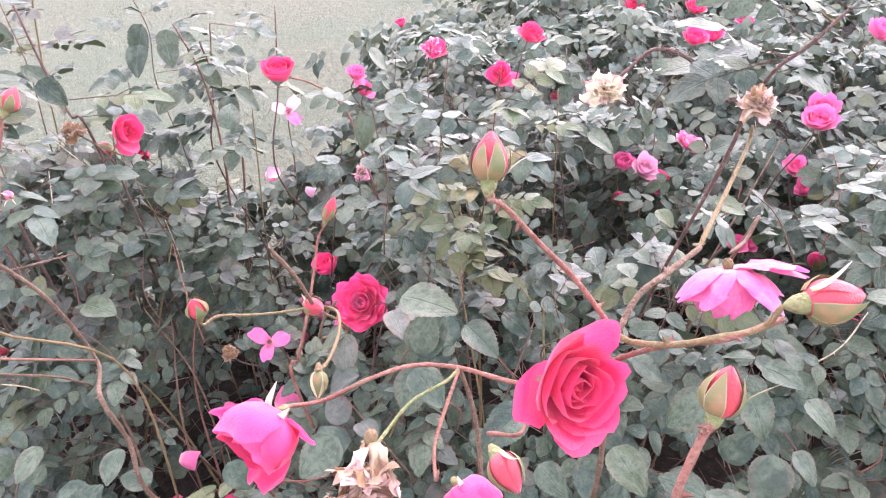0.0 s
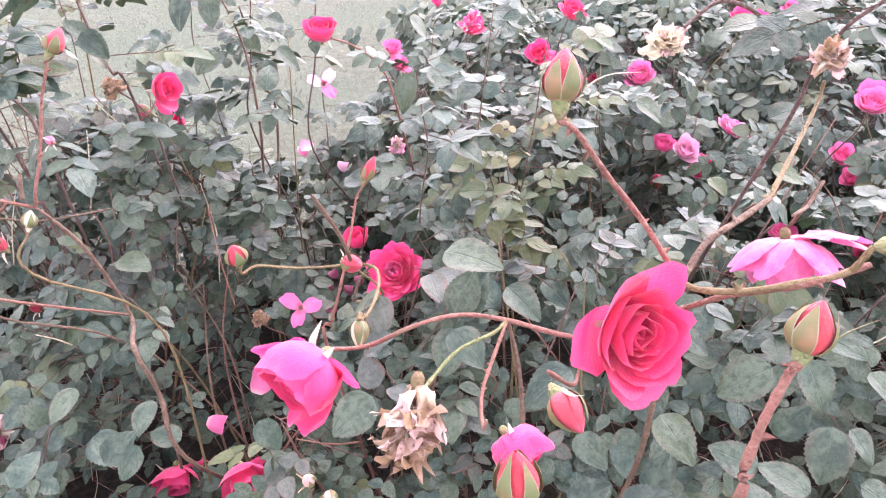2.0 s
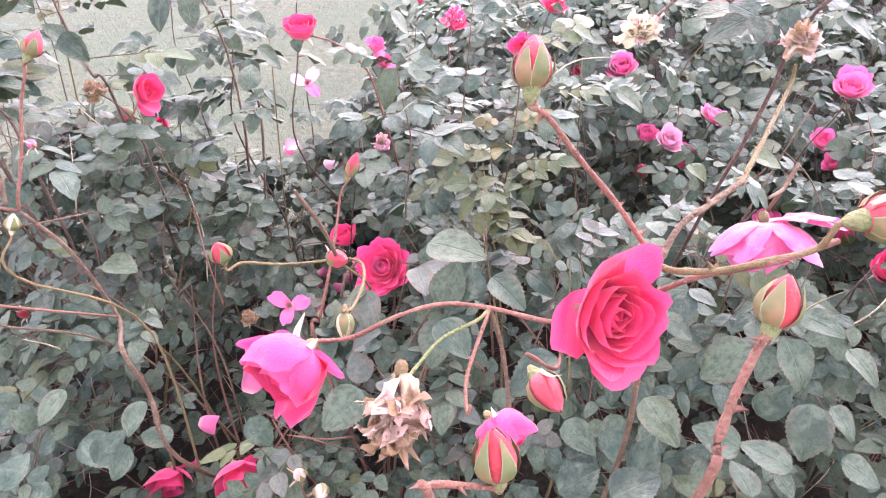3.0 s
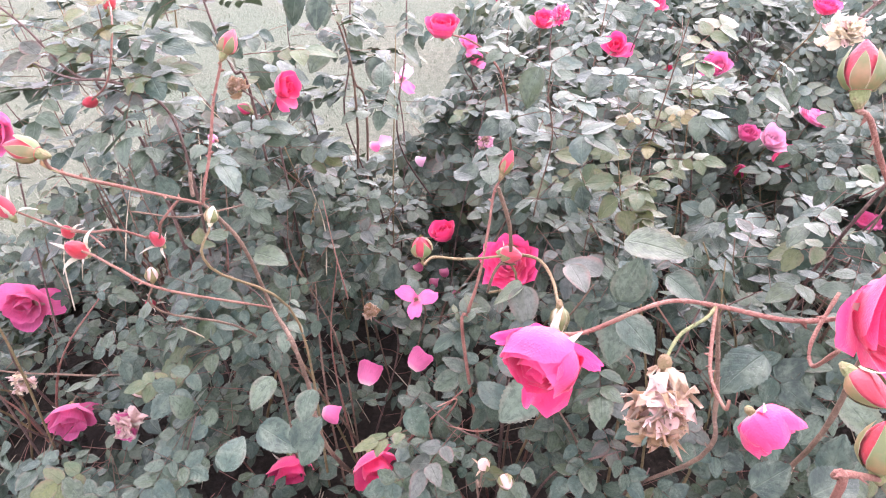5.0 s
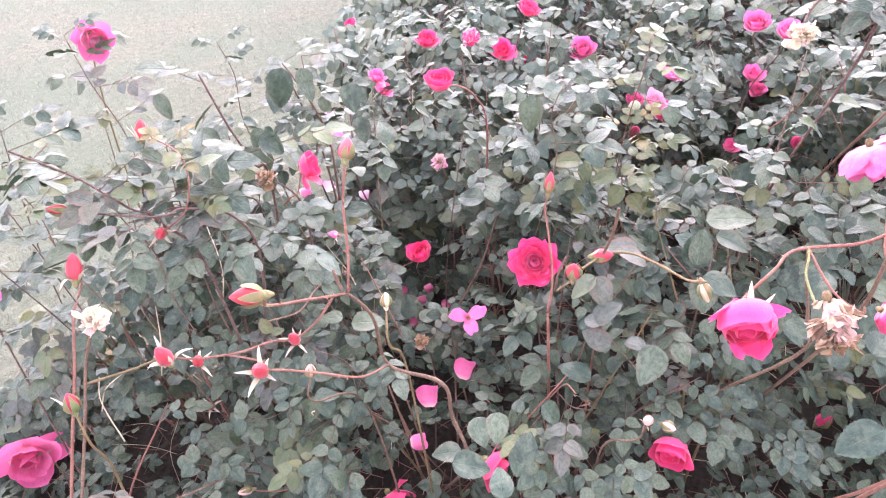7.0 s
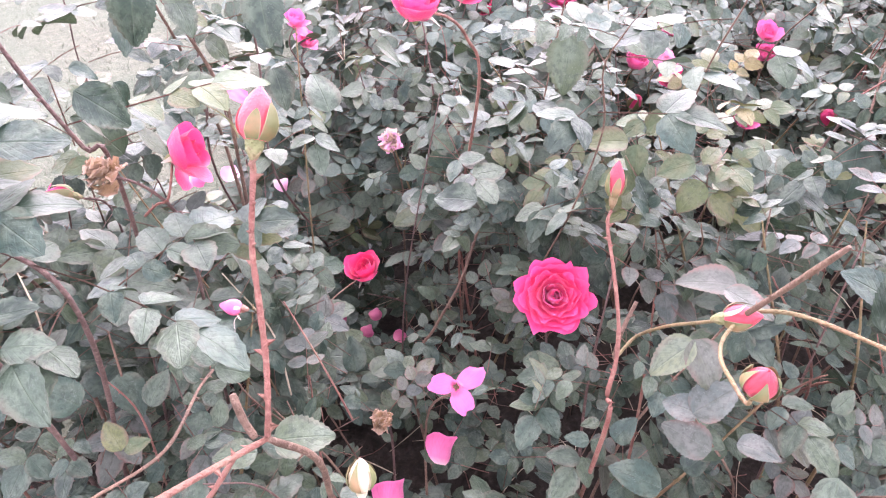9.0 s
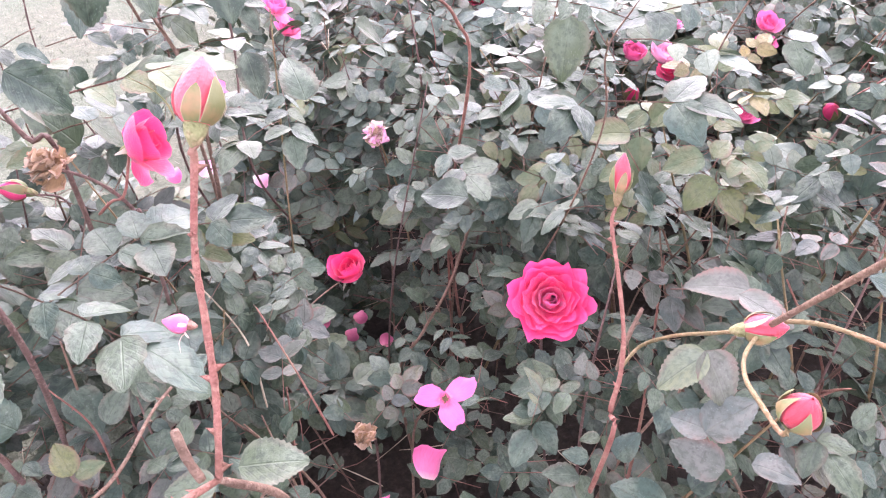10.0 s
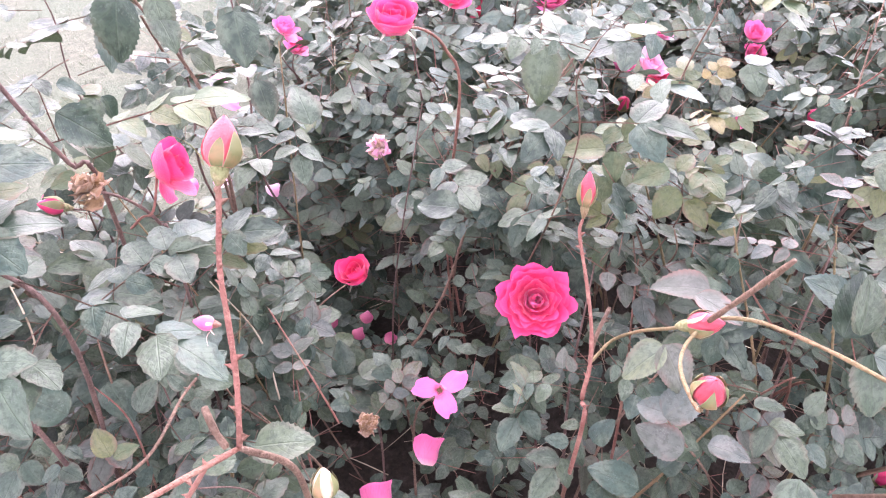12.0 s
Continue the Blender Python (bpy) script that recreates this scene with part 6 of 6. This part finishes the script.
shoot((-1.00, 1.15, 0.40), (-1.060, 1.180, 0.940), ("green", "green"), 9, 0.044, mat=S_DARK)
shoot((-0.80, 1.25, 0.40), (-0.860, 1.330, 1.000), ("green", "old"), 9, 0.046, mat=S_DARK)
shoot((-0.55, 1.30, 0.40), (-0.600, 1.330, 0.930), ("green", "green"), 9, 0.044, mat=S_DARK)
shoot((-0.92, 1.05, 0.40), (-0.960, 1.020, 0.880), ("young", "green"), 7, 0.040)


# ---- foliage between them ----
def canopy(x, y):
    """The height that the leaves reach: low at the front, then a rolling top."""
    front = max(0.0, min(1.0, (y - 0.16 - 0.05 * math.sin(5 * x)) / 0.6))
    rise = front * front * (3 - 2 * front)
    top = 0.57 + 0.18 * max(0.0, min(1.0, (x + 0.25) / 0.6)) - 0.06 * max(0.0, min(1.0, (y - 1.15) / 0.5))
    top += 0.06 * noise.noise((x * 2.1, y * 2.1, 3.3)) + 0.05 * noise.noise((x * 5.2, y * 5.2, 8.1))
    top -= 0.08 * max(0.0, min(1.0, (-0.55 - x) / 0.3)) * max(0.0, min(1.0, (1.1 - y) / 0.3))
    top -= 0.5 * max(0.0, min(1.0, (-0.9 - x) / 0.7))
    top -= 0.22 * max(0.0, min(1.0, (x - 0.30) / 0.25)) * max(0.0, min(1.0, (y - 1.0) / 0.25)) * max(0.0, min(1.0, (2.0 - y) / 0.3))
    top += 0.13 * math.exp(-(((x + 0.66) / 0.2) ** 2 + ((y - 1.22) / 0.22) ** 2))
    hollow = math.exp(-(((x + 0.33) / 0.2) ** 2 + ((y - 1.33) / 0.16) ** 2))
    back = max(0.0, min(1.0, (lawn_edge(x) + 0.05 - y) / 0.35))
    return (0.10 + (max(0.12, top) - 0.10) * rise) * (1 - 0.72 * hollow) * (0.35 + 0.65 * back)


def leaf_pose(p, b, steep):
    """Leaves spread away from the middle of the bush; steep tilts their faces towards the camera."""
    away = Vector((p.x - b.location.x, p.y - b.location.y, 0))
    w = math.atan2(away.y, away.x) + R.gauss(0, 1.0)
    along = Vector((math.cos(w), math.sin(w), R.uniform(-0.55, 0.15)))
    up = Vector((R.gauss(0, 0.42) - 0.12, R.gauss(0, 0.42) - steep, 1.0))
    return along, up


made = {b.name: 0 for b in BUSHES}
spare, light = {b.name: Shape() for b in BUSHES}, {b.name: Shape() for b in BUSHES}
k = 0
while k < 9000:
    x, y = R.uniform(-1.6, 2.9), R.uniform(0.22, 1.85)
    if y > lawn_edge(x) + 0.04 or x > 1.6 + 0.7 * y or (x < -1.0 and R.random() < 0.35):
        continue
    k += 1
    if noise.noise((x * 5.5, y * 5.5, 4.4)) > (0.10 if y < 0.95 else 0.22) and R.random() < 0.6:
        continue
    top = canopy(x, y)
    deep = R.expovariate(1 / 0.14)
    p = Vector((x, y, max(0.05, top - min(top * 0.9, deep) + R.uniform(0, 0.03))))
    size = R.triangular(0.026, 0.050, 0.037) * (1.0 + 0.25 * max(0.0, min(1.0, (y - 1.0) / 0.5)))
    if not in_the_clear(p, size * 0.55):
        continue
    b = owner(p)
    along, up = leaf_pose(p, b, 0.6 if y < 0.8 else 0.75)
    # the share of haze-coloured pale leaves rises towards the back
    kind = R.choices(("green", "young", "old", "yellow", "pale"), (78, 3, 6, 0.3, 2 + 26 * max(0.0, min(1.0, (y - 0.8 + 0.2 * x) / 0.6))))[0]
    m = local(b, frame_of(p - along.normalized() * size * 1.3, along, up))
    if made[b.name] < 230 and deep < 0.16 and x < 1.3:
        part("leaf", R.choice(LEAVES[kind]), b, m @ Matrix.Diagonal((size, size, size, 1)))
        made[b.name] += 1
    else:
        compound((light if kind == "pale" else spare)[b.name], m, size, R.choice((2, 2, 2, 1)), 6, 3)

# leaves low down, over the soil
k = 0
while k < 1200:
    x, y = R.uniform(-1.5, 2.2), R.uniform(0.3, 1.85)
    if y > lawn_edge(x) - 0.08 or x > 1.5 + 0.7 * y:
        continue
    k += 1
    p = Vector((x, y, R.uniform(0.03, 0.5) * canopy(x, y)))
    if in_the_clear(p, 0.0):
        b = owner(p)
        along, up = leaf_pose(p, b, 0.3)
        compound(spare[b.name], local(b, frame_of(p, along, up)), R.uniform(0.026, 0.044), 2, 6, 3)

# the far part of the bed, seen over the nearer bushes
k = 0
while k < 8600:
    y = 1.6 + 4.5 * R.random() ** 1.3
    x = R.uniform(-0.3, 1.6 + 0.8 * y)
    if y > lawn_edge(x) or (x < 1.4 and y < 1.85):
        k += 0.2
        continue
    k += 1
    top = 0.60 + 0.14 * noise.noise((x * 2, y * 2, 1.7)) + 0.05 * noise.noise((x * 6, y * 6, 2))
    p = Vector((x, y, max(0.05, top - min(top * 0.8, R.expovariate(1 / 0.09)))))
    if not in_the_clear(p, 0.02):
        continue
    b = owner(p)
    along, up = leaf_pose(p, b, 0.95)
    # most far leaves take the paler paint, which stands in for haze and light
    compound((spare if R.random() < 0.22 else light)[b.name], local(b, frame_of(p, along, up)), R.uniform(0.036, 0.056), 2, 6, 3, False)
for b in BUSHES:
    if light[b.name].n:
        tagged(part("foliage", light[b.name].mesh("foliage", LEAF_PALE, S_RED), b, None, "rose leaves in a paler grey-green that stands for haze"), kind="stuff")
for b in BUSHES:
    if spare[b.name].n:
        tagged(part("foliage", spare[b.name].mesh("foliage", LEAF, S_RED), b, None, "dense dull green rose leaves"), kind="stuff")

# tall leafy shoots against the lawn
for k in range(11):
    x = -1.25 + 1.25 * (k + R.random()) / 11
    y = R.uniform(1.05, min(1.65, lawn_edge(x)))
    z = R.uniform(0.7, 0.98)
    sx, sy = R.uniform(-0.12, 0.12), R.uniform(-0.1, 0.1)
    cane([(x, y, 0), (x + sx * 0.3, y + sy * 0.3, z * 0.5), (x + sx, y + sy, z)], 0.0034, 0.0018, R.choice((S_BROWN, S_DARK, S_OLIVE)), 8, leaves=17, size=0.046, first=0.35, last=1.0)

# canes inside the bushes, from the stool to the leaves
for b in BUSHES:
    far = b in FAR
    for k in range(5 if far else 9):
        w, reach = R.uniform(0, 6.28), R.uniform(0.08, 0.3)
        x, y = b.location.x + reach * math.cos(w), b.location.y + reach * math.sin(w)
        top = (0.5 if far else canopy(x, y)) + R.uniform(-0.08, 0.05)
        foot = Vector((b.location.x + R.uniform(-0.05, 0.05), b.location.y + R.uniform(-0.05, 0.05), 0.0))
        mid = foot.lerp(Vector((x, y, top)), 0.5) + Vector((R.uniform(-0.04, 0.04), R.uniform(-0.04, 0.04), 0.06))
        tip = Vector((x, y, max(0.12, top)))
        if not all(in_the_clear(foot.lerp(mid, q) if q < 1 else mid.lerp(tip, q - 1), 0.0) for q in (0.5, 0.8, 1, 1.2, 1.4, 1.6, 1.8, 2)):
            continue
        cane([foot, mid, tip], R.uniform(0.004, 0.0065), 0.002, R.choice((S_BROWN, S_RED, S_DARK, S_OLIVE)), 8, b)

# thin bare twigs that stick out between the leaves
k = 0
while k < 190:
    x, y = R.uniform(-1.1, 1.5), R.uniform(0.45, 1.8)
    if y > lawn_edge(x) - 0.05:
        continue
    k += 1
    w, reach, z = R.uniform(0, 6.28), R.uniform(0.04, 0.12), canopy(x, y)
    foot, tip = Vector((x, y, z - 0.12)), Vector((x + reach * math.cos(w), y + reach * math.sin(w), z + R.uniform(0.0, 0.05)))
    mid = foot.lerp(tip, 0.5) + Vector((R.uniform(-0.02, 0.02), R.uniform(-0.02, 0.02), 0.01))
    if all(in_the_clear(q, 0.004) for q in (mid, tip, mid.lerp(tip, 0.5))):
        cane([foot, mid, tip], 0.0026, 0.0014, R.choice((S_RED, S_RED, S_BROWN, S_DARK, S_STRAW)), 3, name="twig")

# ---- dry stalks and straw between the bushes ----
litter = Shape()
for k in range(900):
    x, y = R.uniform(-1.3, 2.2), R.uniform(0.35, 2.6)
    if y > lawn_edge(x) - 0.05 or x > 1.5 + 0.7 * y:
        continue
    base = Vector((x, y, R.uniform(0.0, 0.02)))
    if x > 0.25 and R.random() < 0.6:
        base.z = R.uniform(0.1, 0.5) * (canopy(x, y) if y < 1.85 else 0.55)
    w, reach = R.uniform(0, 6.28), R.uniform(0.06, 0.20)
    tip = base + Vector((reach * math.cos(w), reach * math.sin(w), R.uniform(-0.02, 0.14)))
    tip.z = max(0.02, tip.z)
    mid = base.lerp(tip, 0.5) + Vector((R.uniform(-0.02, 0.02), R.uniform(-0.02, 0.02), R.uniform(0, 0.03)))
    tube(litter, smooth_path([base, mid, tip], 3), R.uniform(0.0008, 0.0016), 0.0006, 3, R.choice((0, 0, 1, 2)))
tagged(new("dry_straw", litter.mesh("dry_straw", S_STRAW, S_BROWN, S_RED)), "dry straw and thin dead stalks under the roses", "dry straw", kind="stuff")

def grass_tuft(x, y, z, count, reach):
    """Long thin blades of wild grass, growing up between the roses."""
    tuft = Shape()
    for k in range(count):
        w, ln = R.uniform(0, 6.28), reach * R.uniform(0.6, 1.1)
        out = Vector((math.cos(w), math.sin(w), 0))
        v = []
        for i in range(7):
            q = i / 6
            p = Vector((x, y, 0)) + out * ln * 0.75 * q ** 1.6 + Vector((0, 0, z * math.sin(1.9 * q)))
            across = out.cross(Vector((0, 0, 1))) * 0.0024 * (1 - q ** 2) + Vector((0, 0, 0.0004))
            v += [p - across, p, p + across]
        tuft.add([tuple(p) for p in v], grid_faces(7, 3), [(0.5, 0.5)] * 21)
    tagged(new("grass_tuft", tuft.mesh("grass_tuft", BLADE)), "tuft of long pale grass blades between the roses", "grass", "grass tufts in the bed")


grass_tuft(-0.715, 0.840, 0.24, 14, 0.16)
grass_tuft(0.560, 1.180, 0.34, 16, 0.20)
grass_tuft(0.660, 0.780, 0.30, 14, 0.18)

# ---- grass on the lawn ----
s = Shape()
n = 26000
gx, gy = np.random.uniform(-4.5, 1.6, n), 1.3 + 5.5 * np.random.rand(n) ** 1.6
edge = np.array([lawn_edge(x) for x in gx])
keep = gy > edge - 0.06
gx, gy = gx[keep], gy[keep]
n = len(gx)
w, h, lean = np.random.uniform(0, 6.28, n), np.random.uniform(0.008, 0.03, n), np.random.uniform(-0.02, 0.02, (n, 2))
wide = np.random.uniform(0.0012, 0.003, n)
v = np.zeros((n, 4, 3))
v[:, 0] = np.stack([gx - wide * np.cos(w), gy - wide * np.sin(w), np.full(n, -0.002)], 1)
v[:, 1] = np.stack([gx + wide * np.cos(w), gy + wide * np.sin(w), np.full(n, -0.002)], 1)
v[:, 2] = np.stack([gx + lean[:, 0] + 0.0002, gy + lean[:, 1], h], 1)
v[:, 3] = np.stack([gx + lean[:, 0], gy + lean[:, 1], h], 1)
s.add(v.reshape(-1, 3), np.arange(4 * n).reshape(-1, 4), np.zeros((4 * n, 2)))
tagged(new("grass", s.mesh("grass", BLADE)), "short pale dry grass blades", "grass", kind="stuff")
